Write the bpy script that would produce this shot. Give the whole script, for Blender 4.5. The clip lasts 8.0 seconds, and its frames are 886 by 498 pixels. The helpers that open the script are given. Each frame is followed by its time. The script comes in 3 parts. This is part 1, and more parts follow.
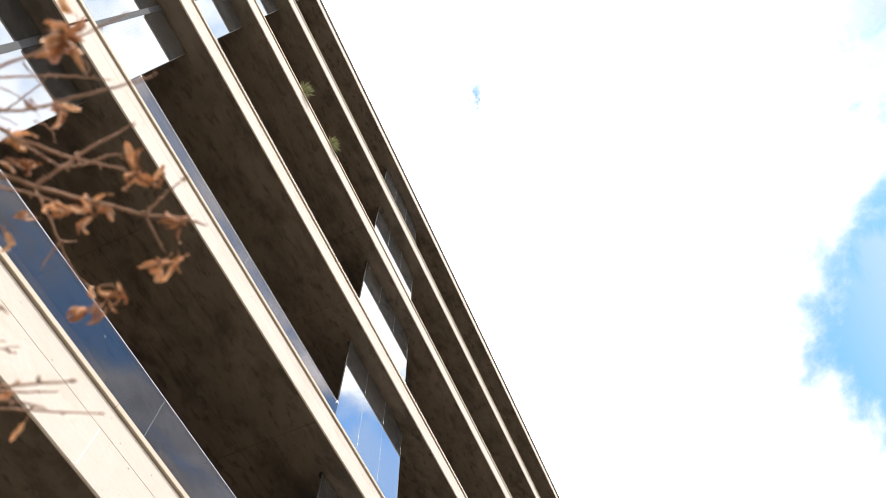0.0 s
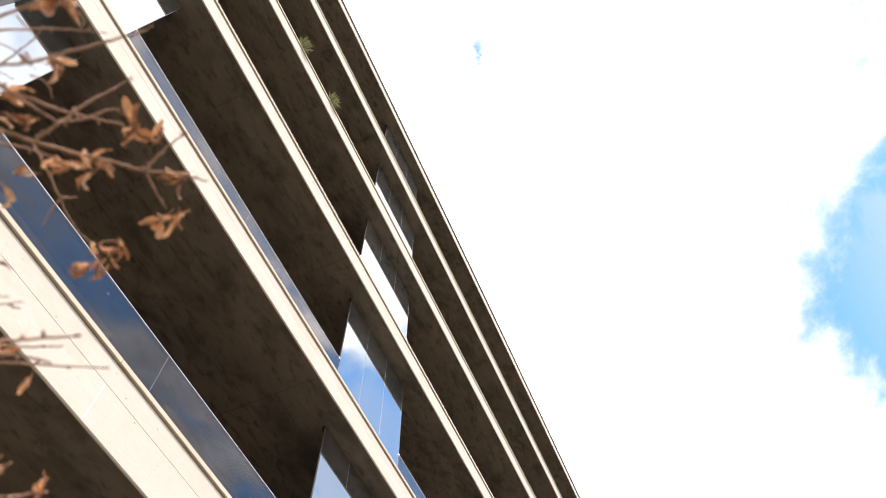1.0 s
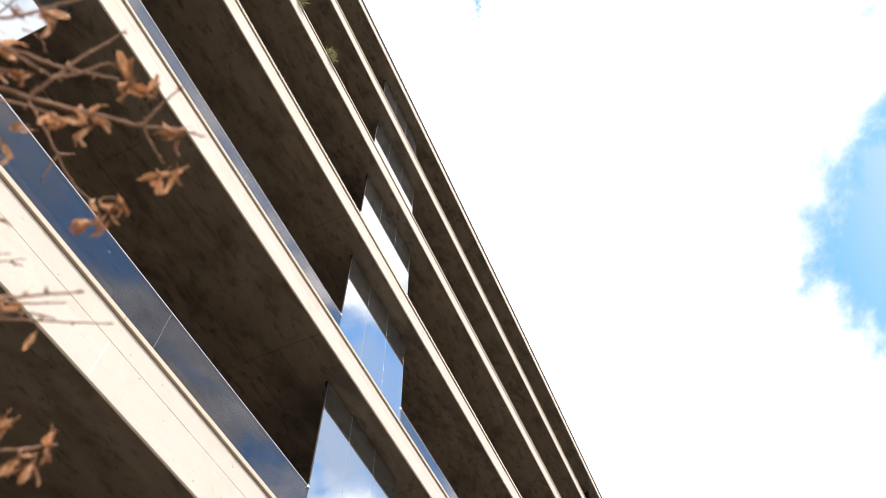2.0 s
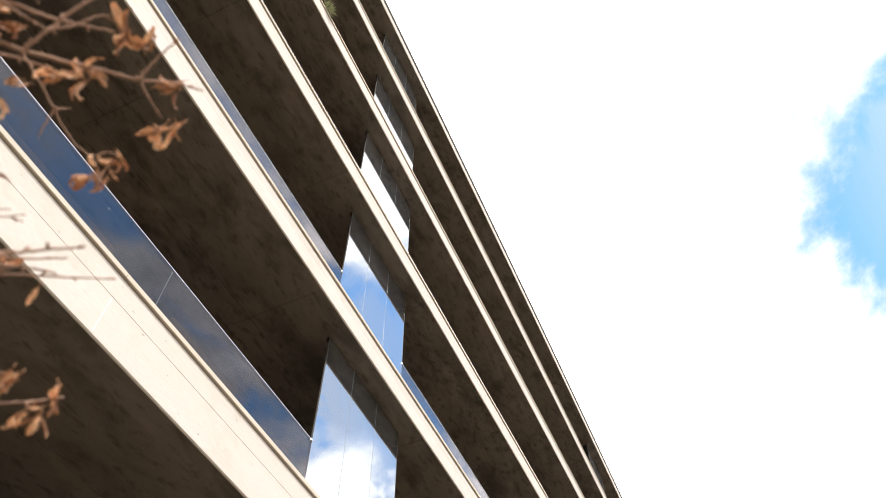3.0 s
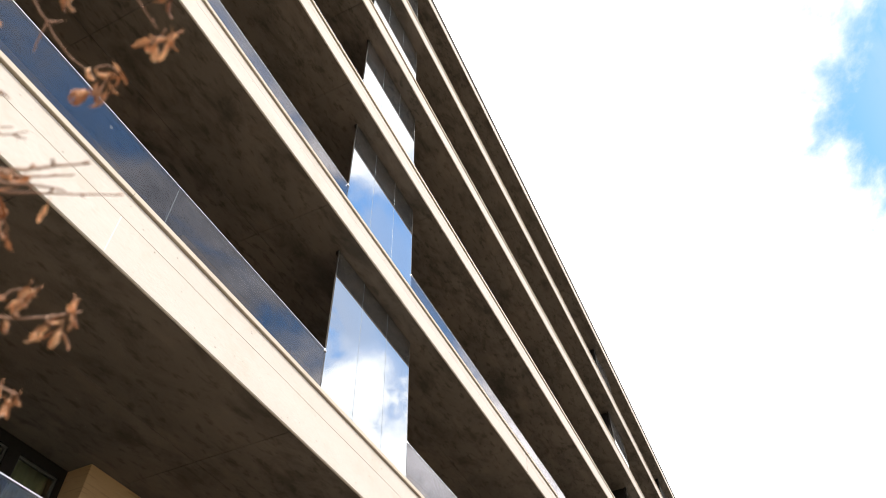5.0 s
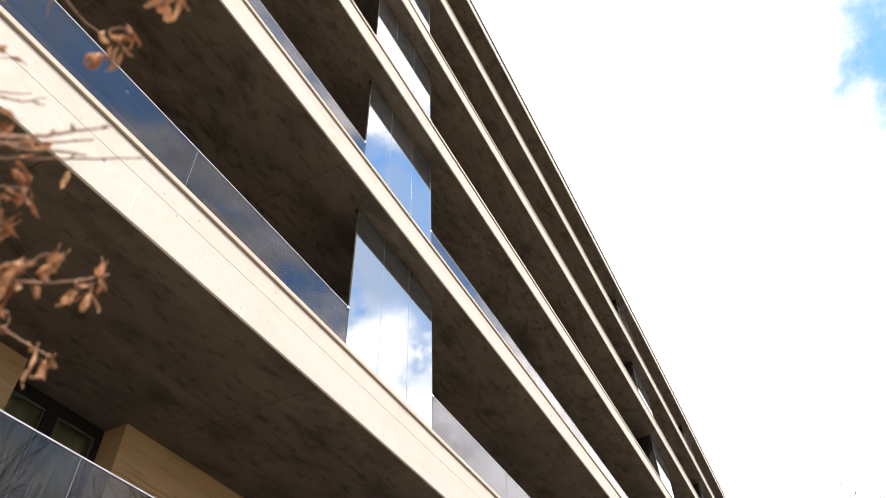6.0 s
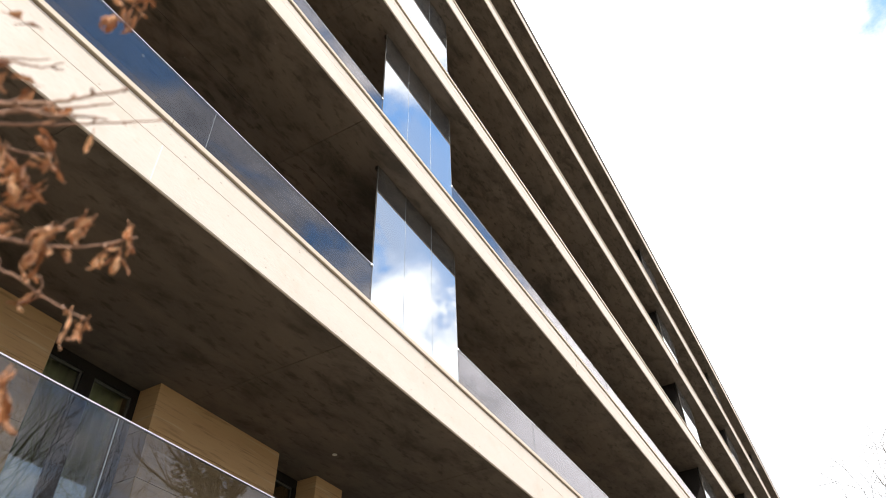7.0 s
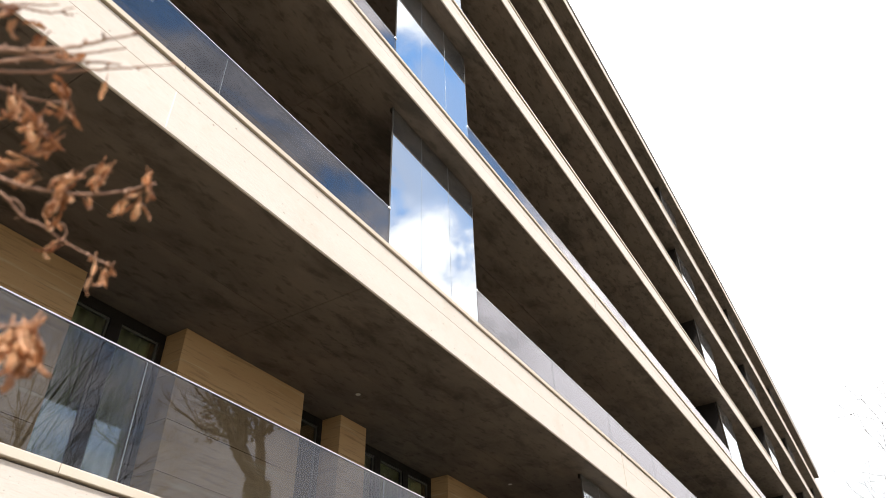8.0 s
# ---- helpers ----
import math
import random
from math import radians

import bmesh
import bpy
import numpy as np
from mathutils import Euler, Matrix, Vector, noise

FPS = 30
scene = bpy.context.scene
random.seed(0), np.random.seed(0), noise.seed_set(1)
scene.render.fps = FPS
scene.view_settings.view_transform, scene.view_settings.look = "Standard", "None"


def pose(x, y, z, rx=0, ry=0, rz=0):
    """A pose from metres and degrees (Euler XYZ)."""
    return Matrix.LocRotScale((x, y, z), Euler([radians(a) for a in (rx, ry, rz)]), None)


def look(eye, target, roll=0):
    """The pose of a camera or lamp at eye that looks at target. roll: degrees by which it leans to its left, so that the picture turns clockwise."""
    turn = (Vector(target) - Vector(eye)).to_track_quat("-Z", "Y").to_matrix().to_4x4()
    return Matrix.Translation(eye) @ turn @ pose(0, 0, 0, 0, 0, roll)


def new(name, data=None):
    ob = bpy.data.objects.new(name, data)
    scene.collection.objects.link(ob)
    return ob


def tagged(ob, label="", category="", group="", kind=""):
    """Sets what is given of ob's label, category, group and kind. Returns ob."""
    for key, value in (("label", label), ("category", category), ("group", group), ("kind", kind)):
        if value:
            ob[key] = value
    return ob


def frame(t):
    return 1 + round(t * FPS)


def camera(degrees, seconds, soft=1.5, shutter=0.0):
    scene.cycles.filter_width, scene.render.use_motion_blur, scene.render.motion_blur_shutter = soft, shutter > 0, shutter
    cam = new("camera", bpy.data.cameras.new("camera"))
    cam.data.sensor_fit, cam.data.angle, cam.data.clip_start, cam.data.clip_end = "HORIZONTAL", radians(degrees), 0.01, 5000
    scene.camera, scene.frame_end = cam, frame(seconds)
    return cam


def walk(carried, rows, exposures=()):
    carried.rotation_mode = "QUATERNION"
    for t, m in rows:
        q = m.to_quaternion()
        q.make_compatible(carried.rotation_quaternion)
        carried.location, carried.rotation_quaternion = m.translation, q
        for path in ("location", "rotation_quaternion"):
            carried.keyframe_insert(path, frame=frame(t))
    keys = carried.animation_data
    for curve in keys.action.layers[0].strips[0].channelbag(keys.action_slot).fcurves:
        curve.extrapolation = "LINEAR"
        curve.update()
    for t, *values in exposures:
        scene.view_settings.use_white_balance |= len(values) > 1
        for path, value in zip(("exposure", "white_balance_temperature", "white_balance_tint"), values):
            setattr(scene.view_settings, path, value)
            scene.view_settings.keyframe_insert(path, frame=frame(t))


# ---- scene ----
PIVOT = (-0.0236, -0.0105, 1.5669)   # the tripod head; the lens sits a little ahead of it


def aim(yaw, pitch, roll):
    """The camera's pose, turned about the tripod head."""
    return pose(*PIVOT, 90 + pitch, 0, yaw) @ pose(0, 0, -0.042, 0, 0, roll)


cam = camera(63.2, 8.0, soft=0.75)
cam.data.dof.use_dof, cam.data.dof.focus_distance, cam.data.dof.aperture_fstop = True, 9.0, 4.2
PATH = [
    (0.0, aim(-67.18, 66.40, -1.16)),
    (0.5, aim(-67.00, 64.66, -1.00)),
    (1.0, aim(-66.87, 63.04, -0.90)),
    (1.5, aim(-66.79, 61.29, -1.06)),
    (3.0, aim(-66.51, 56.15, -1.02)),
    (3.5, aim(-66.42, 54.36, -1.02)),
    (4.0, aim(-66.37, 52.66, -1.08)),
    (4.5, aim(-66.11, 50.87, -1.35)),
    (6.0, aim(-62.89, 45.65, -1.37)),
    (6.5, aim(-61.54, 43.83, -1.37)),
    (7.0, aim(-60.38, 42.13, -1.35)),
    (7.5, aim(-59.24, 39.96, -1.29)),
    (8.0, aim(-58.43, 37.56, -1.27)),
]
walk(cam, PATH)

# ---- world, sun, exposure ----
SUN_FROM = Vector((-0.52, -0.45, 0.73)).normalized()
scene.view_settings.exposure = 0.42

sun_data = bpy.data.lights.new("sun", "SUN")
sun_data.energy, sun_data.angle, sun_data.color = 4.1, radians(0.6), (1.0, 0.95, 0.87)
sun = new("sun", sun_data)
sun.matrix_world = look((0, 0, 60), Vector((0, 0, 60)) - SUN_FROM)


def build_world():
    world = bpy.data.worlds.new("sky")
    scene.world = world
    world.use_nodes = True
    nt = world.node_tree
    n, l = nt.nodes, nt.links
    n.clear()

    def math_node(op, a, b=None, c=None):
        m = n.new("ShaderNodeMath")
        m.operation = op
        for i, v in enumerate((a, b, c)):
            if v is None:
                continue
            if isinstance(v, (int, float)):
                m.inputs[i].default_value = v
            else:
                l.new(v, m.inputs[i])
        return m.outputs[0]

    out, bg = n.new("ShaderNodeOutputWorld"), n.new("ShaderNodeBackground")
    sky = n.new("ShaderNodeTexSky")
    sky.sky_type, sky.sun_disc = "NISHITA", False
    sky.sun_elevation = math.asin(SUN_FROM.z)
    sky.sun_rotation = math.atan2(SUN_FROM.x, SUN_FROM.y)
    sky.air_density, sky.dust_density, sky.ozone_density = 1.0, 0.6, 2.0
    coord, sep = n.new("ShaderNodeTexCoord"), n.new("ShaderNodeSeparateXYZ")
    l.new(coord.outputs["Generated"], sep.inputs[0])
    x, y, z = sep.outputs
    # a cloud deck, seen flat from below
    lift = math_node("ADD", math_node("MAXIMUM", z, 0.0), 0.22)
    plane = n.new("ShaderNodeCombineXYZ")
    l.new(math_node("DIVIDE", x, lift), plane.inputs[0])
    l.new(math_node("DIVIDE", y, lift), plane.inputs[1])
    shift = n.new("ShaderNodeMapping")
    shift.inputs["Location"].default_value = CLOUD_SHIFT
    l.new(plane.outputs[0], shift.inputs["Vector"])
    big = n.new("ShaderNodeTexNoise")
    big.inputs["Scale"].default_value, big.inputs["Detail"].default_value = 4.2, 10.0
    big.inputs["Roughness"].default_value, big.inputs["Distortion"].default_value = 0.58, 0.25
    l.new(shift.outputs[0], big.inputs["Vector"])
    # the deck closes over the roof and thins out over the garden side
    over = math_node("MAXIMUM", math_node("MULTIPLY", math_node("ADD", y, 0.298), 0.95), -0.012)
    low = math_node("MULTIPLY", math_node("SUBTRACT", 0.60, z), 0.45)
    cover = math_node("ADD", math_node("ADD", big.outputs["Fac"], over), math_node("MAXIMUM", low, 0.0))
    # breaks in the deck with frayed rims, and two heaps of cloud
    fray = n.new("ShaderNodeTexNoise")
    fray.inputs["Scale"].default_value, fray.inputs["Detail"].default_value, fray.inputs["Roughness"].default_value = 22.0, 6.0, 0.65
    l.new(coord.outputs["Generated"], fray.inputs["Vector"])
    for way, wide, lift_by in CLOUD_BREAKS:
        gap = n.new("ShaderNodeVectorMath")
        gap.operation = "DISTANCE"
        l.new(coord.outputs["Generated"], gap.inputs[0])
        gap.inputs[1].default_value = Vector(way).normalized()
        near = n.new("ShaderNodeMapRange")
        near.interpolation_type = "SMOOTHSTEP"
        near.inputs["From Min"].default_value, near.inputs["From Max"].default_value = wide, 0.0
        near.inputs["To Max"].default_value = lift_by
        l.new(math_node("MULTIPLY_ADD", fray.outputs["Fac"], 1.5 * wide, math_node("SUBTRACT", gap.outputs["Value"], 0.75 * wide)), near.inputs["Value"])
        cover = math_node("ADD", cover, near.outputs[0])
    edge = n.new("ShaderNodeMapRange")
    edge.interpolation_type = "SMOOTHSTEP"
    edge.inputs["From Min"].default_value, edge.inputs["From Max"].default_value = 0.36, 0.58
    l.new(cover, edge.inputs["Value"])
    # thin drawn-out veils between the heaps
    drawn = n.new("ShaderNodeMapping")
    drawn.inputs["Location"].default_value, drawn.inputs["Rotation"].default_value, drawn.inputs["Scale"].default_value = VEIL_SHIFT, (0, 0, 0.5), (1.0, 1.9, 1.0)
    l.new(plane.outputs[0], drawn.inputs["Vector"])
    wisp = n.new("ShaderNodeTexNoise")
    wisp.inputs["Scale"].default_value, wisp.inputs["Detail"].default_value = 4.6, 9.0
    wisp.inputs["Roughness"].default_value, wisp.inputs["Distortion"].default_value = 0.56, 0.5
    l.new(drawn.outputs[0], wisp.inputs["Vector"])
    thin = n.new("ShaderNodeMapRange")
    thin.interpolation_type = "SMOOTHSTEP"
    thin.inputs["From Min"].default_value, thin.inputs["From Max"].default_value = 0.41, 0.56
    thin.inputs["To Max"].default_value = 0.88
    l.new(wisp.outputs["Fac"], thin.inputs["Value"])
    garden = math_node("MINIMUM", math_node("MAXIMUM", math_node("MULTIPLY_ADD", y, -4.3, -1.10), 0.0), 1.0)
    shade = n.new("ShaderNodeMapRange")
    shade.inputs["From Min"].default_value, shade.inputs["From Max"].default_value = 0.40, 0.72
    shade.inputs["To Min"].default_value, shade.inputs["To Max"].default_value = 0.78, 2.0
    l.new(cover, shade.inputs["Value"])
    white = n.new("ShaderNodeVectorMath")
    white.operation = "SCALE"
    white.inputs[0].default_value = (0.98, 0.99, 1.02)
    l.new(shade.outputs[0], white.inputs["Scale"])
    blue = n.new("ShaderNodeVectorMath")
    blue.operation = "MULTIPLY"
    l.new(sky.outputs[0], blue.inputs[0])
    blue.inputs[1].default_value = SKY_STRENGTH
    mix = n.new("ShaderNodeMix")
    mix.data_type = "RGBA"
    l.new(math_node("MAXIMUM", edge.outputs[0], math_node("MULTIPLY", thin.outputs[0], garden)), mix.inputs[0])
    l.new(blue.outputs[0], mix.inputs[6])
    l.new(white.outputs[0], mix.inputs[7])
    # pale haze towards the horizon
    veil = n.new("ShaderNodeMapRange")
    veil.interpolation_type = "SMOOTHSTEP"
    veil.inputs["From Min"].default_value, veil.inputs["From Max"].default_value = 0.62, 0.22
    veil.inputs["To Max"].default_value = 0.92
    l.new(z, veil.inputs["Value"])
    hazy = n.new("ShaderNodeMix")
    hazy.data_type = "RGBA"
    l.new(veil.outputs[0], hazy.inputs[0])
    l.new(mix.outputs[2], hazy.inputs[6])
    hazy.inputs[7].default_value = (0.96, 0.985, 1.02, 1)
    l.new(hazy.outputs[2], bg.inputs["Color"])
    bg.inputs["Strength"].default_value = 1.0
    l.new(bg.outputs[0], out.inputs[0])


CLOUD_SHIFT = (1.11, 0.6, 5.1)
VEIL_SHIFT = (0.9, 0.7, 2.6)
SKY_STRENGTH = (0.28, 0.365, 0.385)
CLOUD_BREAKS = (((0.615, -0.335, 0.71), 0.120, -0.105), ((0.50, -0.385, 0.775), 0.10, -0.07), ((0.585, -0.40, 0.705), 0.12, -0.10), ((0.655, -0.46, 0.61), 0.13, 0.12),
                ((0.84, -0.33, 0.44), 0.30, 0.22), ((0.200, 0.026, 0.980), 0.036, -0.30), ((0.218, 0.050, 0.975), 0.032, -0.30))
build_world()


# ---- materials ----
class Mat:
    """A small helper round one node material."""

    def __init__(self, name, rough=0.7, metal=0.0, spec=0.4):
        self.m = bpy.data.materials.new(name)
        self.m.use_nodes = True
        self.nt = self.m.node_tree
        self.n, self.l = self.nt.nodes, self.nt.links
        self.b = self.n["Principled BSDF"]
        self.b.inputs["Roughness"].default_value = rough
        self.b.inputs["Metallic"].default_value = metal
        self.b.inputs["Specular IOR Level"].default_value = spec
        self.tc = self.n.new("ShaderNodeTexCoord")
        self.geo = self.n.new("ShaderNodeNewGeometry")

    def where(self, scale, world=True):
        mp = self.n.new("ShaderNodeMapping")
        mp.inputs["Scale"].default_value = scale
        self.l.new(self.geo.outputs["Position"] if world else self.tc.outputs["Object"], mp.inputs["Vector"])
        return mp.outputs[0]

    def noise(self, scale=(1, 1, 1), size=1.0, detail=5.0, rough=0.6, world=True, twist=0.0):
        t = self.n.new("ShaderNodeTexNoise")
        t.inputs["Scale"].default_value, t.inputs["Detail"].default_value = size, detail
        t.inputs["Roughness"].default_value, t.inputs["Distortion"].default_value = rough, twist
        self.l.new(self.where(scale, world), t.inputs["Vector"])
        return t.outputs["Fac"]

    def dots(self, scale=(1, 1, 1), size=10.0, world=True):
        t = self.n.new("ShaderNodeTexVoronoi")
        t.inputs["Scale"].default_value = size
        self.l.new(self.where(scale, world), t.inputs["Vector"])
        return t.outputs["Distance"]

    def span(self, v, a, b, c=0.0, d=1.0, soft=True):
        r = self.n.new("ShaderNodeMapRange")
        r.interpolation_type = "SMOOTHSTEP" if soft else "LINEAR"
        for k, x in (("From Min", a), ("From Max", b), ("To Min", c), ("To Max", d)):
            r.inputs[k].default_value = x
        self.l.new(v, r.inputs["Value"])
        return r.outputs[0]

    def times(self, a, b):
        m = self.n.new("ShaderNodeMath")
        m.operation = "MULTIPLY"
        self.l.new(a, m.inputs[0])
        if isinstance(b, (int, float)):
            m.inputs[1].default_value = b
        else:
            self.l.new(b, m.inputs[1])
        return m.outputs[0]

    def blend(self, fac, a, b):
        m = self.n.new("ShaderNodeMix")
        m.data_type = "RGBA"
        if isinstance(fac, (int, float)):
            m.inputs[0].default_value = fac
        else:
            self.l.new(fac, m.inputs[0])
        for i, v in ((6, a), (7, b)):
            if isinstance(v, tuple):
                m.inputs[i].default_value = (*v, 1)
            else:
                self.l.new(v, m.inputs[i])
        return m.outputs[2]

    def per_object(self):
        return self.n.new("ShaderNodeObjectInfo").outputs["Random"]

    def colour(self, c):
        if isinstance(c, tuple):
            self.b.inputs["Base Color"].default_value = (*c, 1)
        else:
            self.l.new(c, self.b.inputs["Base Color"])
        return self

    def rough(self, v):
        self.l.new(v, self.b.inputs["Roughness"])
        return self

    def bump(self, h, dist=0.01, strength=0.5):
        k = self.n.new("ShaderNodeBump")
        k.inputs["Distance"].default_value, k.inputs["Strength"].default_value = dist, strength
        self.l.new(h, k.inputs["Height"])
        self.l.new(k.outputs[0], self.b.inputs["Normal"])
        return self


def fascia_concrete():
    m = Mat("pale_cast_concrete", 0.82)
    base = m.blend(m.noise((0.5, 1, 2.2), 2.2, 6), (0.60, 0.520, 0.455), (0.715, 0.630, 0.568))
    grain = m.noise((1.2, 1, 9), 14, 4)
    base = m.blend(m.span(grain, 0.50, 0.72, 0, 0.45), base, (0.52, 0.45, 0.37))
    stain = m.span(m.noise((0.8, 1, 1.0), 3.1, 7, 0.65), 0.52, 0.72, 0, 0.4)
    base = m.blend(stain, base, (0.53, 0.46, 0.37))
    pits = m.times(m.span(m.dots((1, 1, 1.5), 11), 0.06, 0.13, 1, 0), m.span(m.noise((1, 1, 1), 9.0, 2), 0.51, 0.57))
    base = m.blend(pits, base, (0.27, 0.21, 0.16))
    fine = m.times(m.span(m.dots((1, 1, 1.3), 34), 0.06, 0.15, 1, 0), m.span(m.noise((1, 1, 1), 6, 2), 0.49, 0.58))
    base = m.blend(m.times(fine, 0.7), base, (0.22, 0.18, 0.14))
    m.colour(base).bump(m.blend(pits, m.noise((1, 1, 2), 22, 5), (0.0, 0.0, 0.0)), 0.005, 0.28)
    return m.m


def soffit_concrete():
    m = Mat("brown_board_cast_concrete", 0.72)
    base = m.blend(m.noise((0.8, 1.2, 1), 1.3, 6, 0.62), (0.082, 0.065, 0.054), (0.190, 0.152, 0.126))
    blot = m.span(m.noise((0.75, 1.5, 1), 1.7, 8, 0.66, twist=0.4), 0.44, 0.70)
    base = m.blend(m.times(blot, 0.78), base, (0.032, 0.025, 0.021))
    small = m.span(m.noise((1.0, 2.5, 1), 4.4, 6, 0.66), 0.51, 0.66)
    base = m.blend(m.times(small, 0.68), base, (0.030, 0.024, 0.019))
    rust = m.span(m.noise((0.6, 1.6, 1), 1.9, 4), 0.52, 0.72, 0, 0.5)
    base = m.blend(rust, base, (0.205, 0.152, 0.122))
    tone = m.span(m.per_object(), 0, 1, 0, 0.22)
    base = m.blend(tone, base, (0.13, 0.105, 0.08))
    specks = m.times(m.span(m.dots((1, 1, 1), 9), 0.02, 0.05, 1, 0), m.span(m.noise((1, 1, 1), 3.3, 2), 0.55, 0.60))
    base = m.blend(m.times(specks, 0.7), base, (0.40, 0.36, 0.30))
    m.colour(base).bump(m.noise((2, 2, 2), 18, 5), 0.006, 0.35)
    return m.m


def plain_concrete(name, a, b):
    m = Mat(name, 0.85)
    m.colour(m.blend(m.noise((1, 1, 1), 2.0, 7, 0.65), a, b)).bump(m.noise((1, 1, 1), 25, 4), 0.005, 0.4)
    return m.m


def travertine():
    m = Mat("honey_travertine", 0.62)
    base = m.blend(m.noise((0.5, 0.5, 3.0), 2.2, 5), (0.45, 0.275, 0.125), (0.58, 0.385, 0.20))
    veins = m.span(m.noise((0.7, 0.7, 13), 3.2, 6, 0.62, twist=0.3), 0.52, 0.66)
    base = m.blend(m.times(veins, 0.72), base, (0.30, 0.185, 0.085))
    pale = m.span(m.noise((0.5, 0.5, 8), 2.1, 4), 0.58, 0.72, 0, 0.5)
    base = m.blend(pale, base, (0.62, 0.50, 0.33))
    base = m.blend(m.span(m.per_object(), 0, 1, 0, 0.25), base, (0.44, 0.27, 0.13))
    holes = m.span(m.noise((3, 3, 30), 5, 3), 0.68, 0.76)
    base = m.blend(m.times(holes, 0.7), base, (0.22, 0.14, 0.07))
    m.colour(base).bump(veins, 0.004, 0.4)
    return m.m


def metal(name, c, rough=0.35, metallic=1.0):
    m = Mat(name, rough, metallic)
    m.colour(m.blend(m.noise((1, 1, 1), 8, 4), c, tuple(v * 0.78 for v in c)))
    m.rough(m.span(m.noise((1, 1, 1), 20, 4), 0.3, 0.7, rough * 0.8, rough * 1.3))
    return m.m


def glass(name, tint, gloss, film=0.0, sheen=(0.93, 0.96, 1.0)):
    """A pane: clear tinted glass that mirrors by Fresnel, with faint streaks."""
    mat = bpy.data.materials.new(name)
    mat.use_nodes = True
    nt = mat.node_tree
    n, l = nt.nodes, nt.links
    n.clear()
    out, mix, clear, shine = (n.new("ShaderNode" + k) for k in ("OutputMaterial", "MixShader", "BsdfTransparent", "BsdfGlossy"))
    clear.inputs[0].default_value = (*tint, 1)
    shine.inputs["Roughness"].default_value = 0.004
    shine.inputs["Color"].default_value = (*sheen, 1)
    facing, power, fr = n.new("ShaderNodeLayerWeight"), n.new("ShaderNodeMath"), n.new("ShaderNodeMapRange")
    power.operation = "POWER"
    power.inputs[1].default_value = 4.0
    l.new(facing.outputs["Facing"], power.inputs[0])
    l.new(power.outputs[0], fr.inputs["Value"])
    fr.inputs["To Min"].default_value = gloss
    geo, wave, bump = n.new("ShaderNodeNewGeometry"), n.new("ShaderNodeTexNoise"), n.new("ShaderNodeBump")
    wave.inputs["Scale"].default_value, wave.inputs["Detail"].default_value = 0.9, 1.0
    l.new(geo.outputs["Position"], wave.inputs["Vector"])
    bump.inputs["Distance"].default_value, bump.inputs["Strength"].default_value = 0.012, 0.018
    l.new(wave.outputs[0], bump.inputs["Height"])
    l.new(bump.outputs[0], shine.inputs["Normal"])
    l.new(fr.outputs[0], mix.inputs[0])
    l.new(clear.outputs[0], mix.inputs[1])
    l.new(shine.outputs[0], mix.inputs[2])
    last = mix.outputs[0]
    if film:
        dust, dirt, add = n.new("ShaderNodeBsdfDiffuse"), n.new("ShaderNodeTexNoise"), n.new("ShaderNodeMixShader")
        dirt.inputs["Scale"].default_value, dirt.inputs["Detail"].default_value = 2.5, 6.0
        l.new(geo.outputs["Position"], dirt.inputs["Vector"])
        fac = n.new("ShaderNodeMath")
        fac.operation = "MULTIPLY"
        fac.inputs[1].default_value = film
        l.new(dirt.outputs[0], fac.inputs[0])
        dust.inputs[0].default_value = (0.56, 0.60, 0.66, 1)
        l.new(fac.outputs[0], add.inputs[0])
        l.new(last, add.inputs[1])
        l.new(dust.outputs[0], add.inputs[2])
        last = add.outputs[0]
    l.new(last, out.inputs[0])
    return mat


def bark(name, a, b):
    m = Mat(name, 0.9)
    m.colour(m.blend(m.noise((1, 1, 0.35), 16, 5), a, b)).bump(m.noise((1, 1, 0.3), 30, 4), 0.01, 0.6)
    return m.m


def dry_leaf():
    m = Mat("dry_brown_leaf", 0.40, spec=0.6)
    base = m.blend(m.per_object(), (0.26, 0.085, 0.030), (1.0, 0.60, 0.33))
    base = m.blend(m.span(m.noise((1, 1, 1), 60, 4, world=False), 0.45, 0.7), base, (0.56, 0.245, 0.105))
    m.colour(base).bump(m.noise((1, 3, 1), 120, 3, world=False), 0.002, 0.6)
    m.b.inputs["Subsurface Weight"].default_value = 0.0
    thin, mix, out = m.n.new("ShaderNodeBsdfTranslucent"), m.n.new("ShaderNodeMixShader"), m.n["Material Output"]
    m.l.new(base, thin.inputs[0])
    mix.inputs[0].default_value = 0.28
    m.l.new(m.b.outputs[0], mix.inputs[1])
    m.l.new(thin.outputs[0], mix.inputs[2])
    m.l.new(mix.outputs[0], out.inputs[0])
    return m.m


def leaf_green(name, a, b):
    m = Mat(name, 0.55)
    m.colour(m.blend(m.geo.outputs["Random Per Island"], a, b))
    return m.m


def lawn():
    m = Mat("rough_winter_lawn", 0.95, spec=0.2)
    base = m.blend(m.noise((1, 1, 1), 0.6, 8, 0.7), (0.085, 0.077, 0.048), (0.16, 0.14, 0.10))
    base = m.blend(m.span(m.noise((1, 1, 1), 9, 5), 0.45, 0.65), base, (0.125, 0.10, 0.065))
    m.colour(base).bump(m.noise((1, 1, 1), 20, 6), 0.04, 0.8)
    return m.m


def cloth():
    m = Mat("olive_curtain_cloth", 0.9, spec=0.1)
    m.colour(m.blend(m.noise((14, 1, 0.6), 3, 4), (0.40, 0.43, 0.20), (0.62, 0.62, 0.38)))
    return m.m


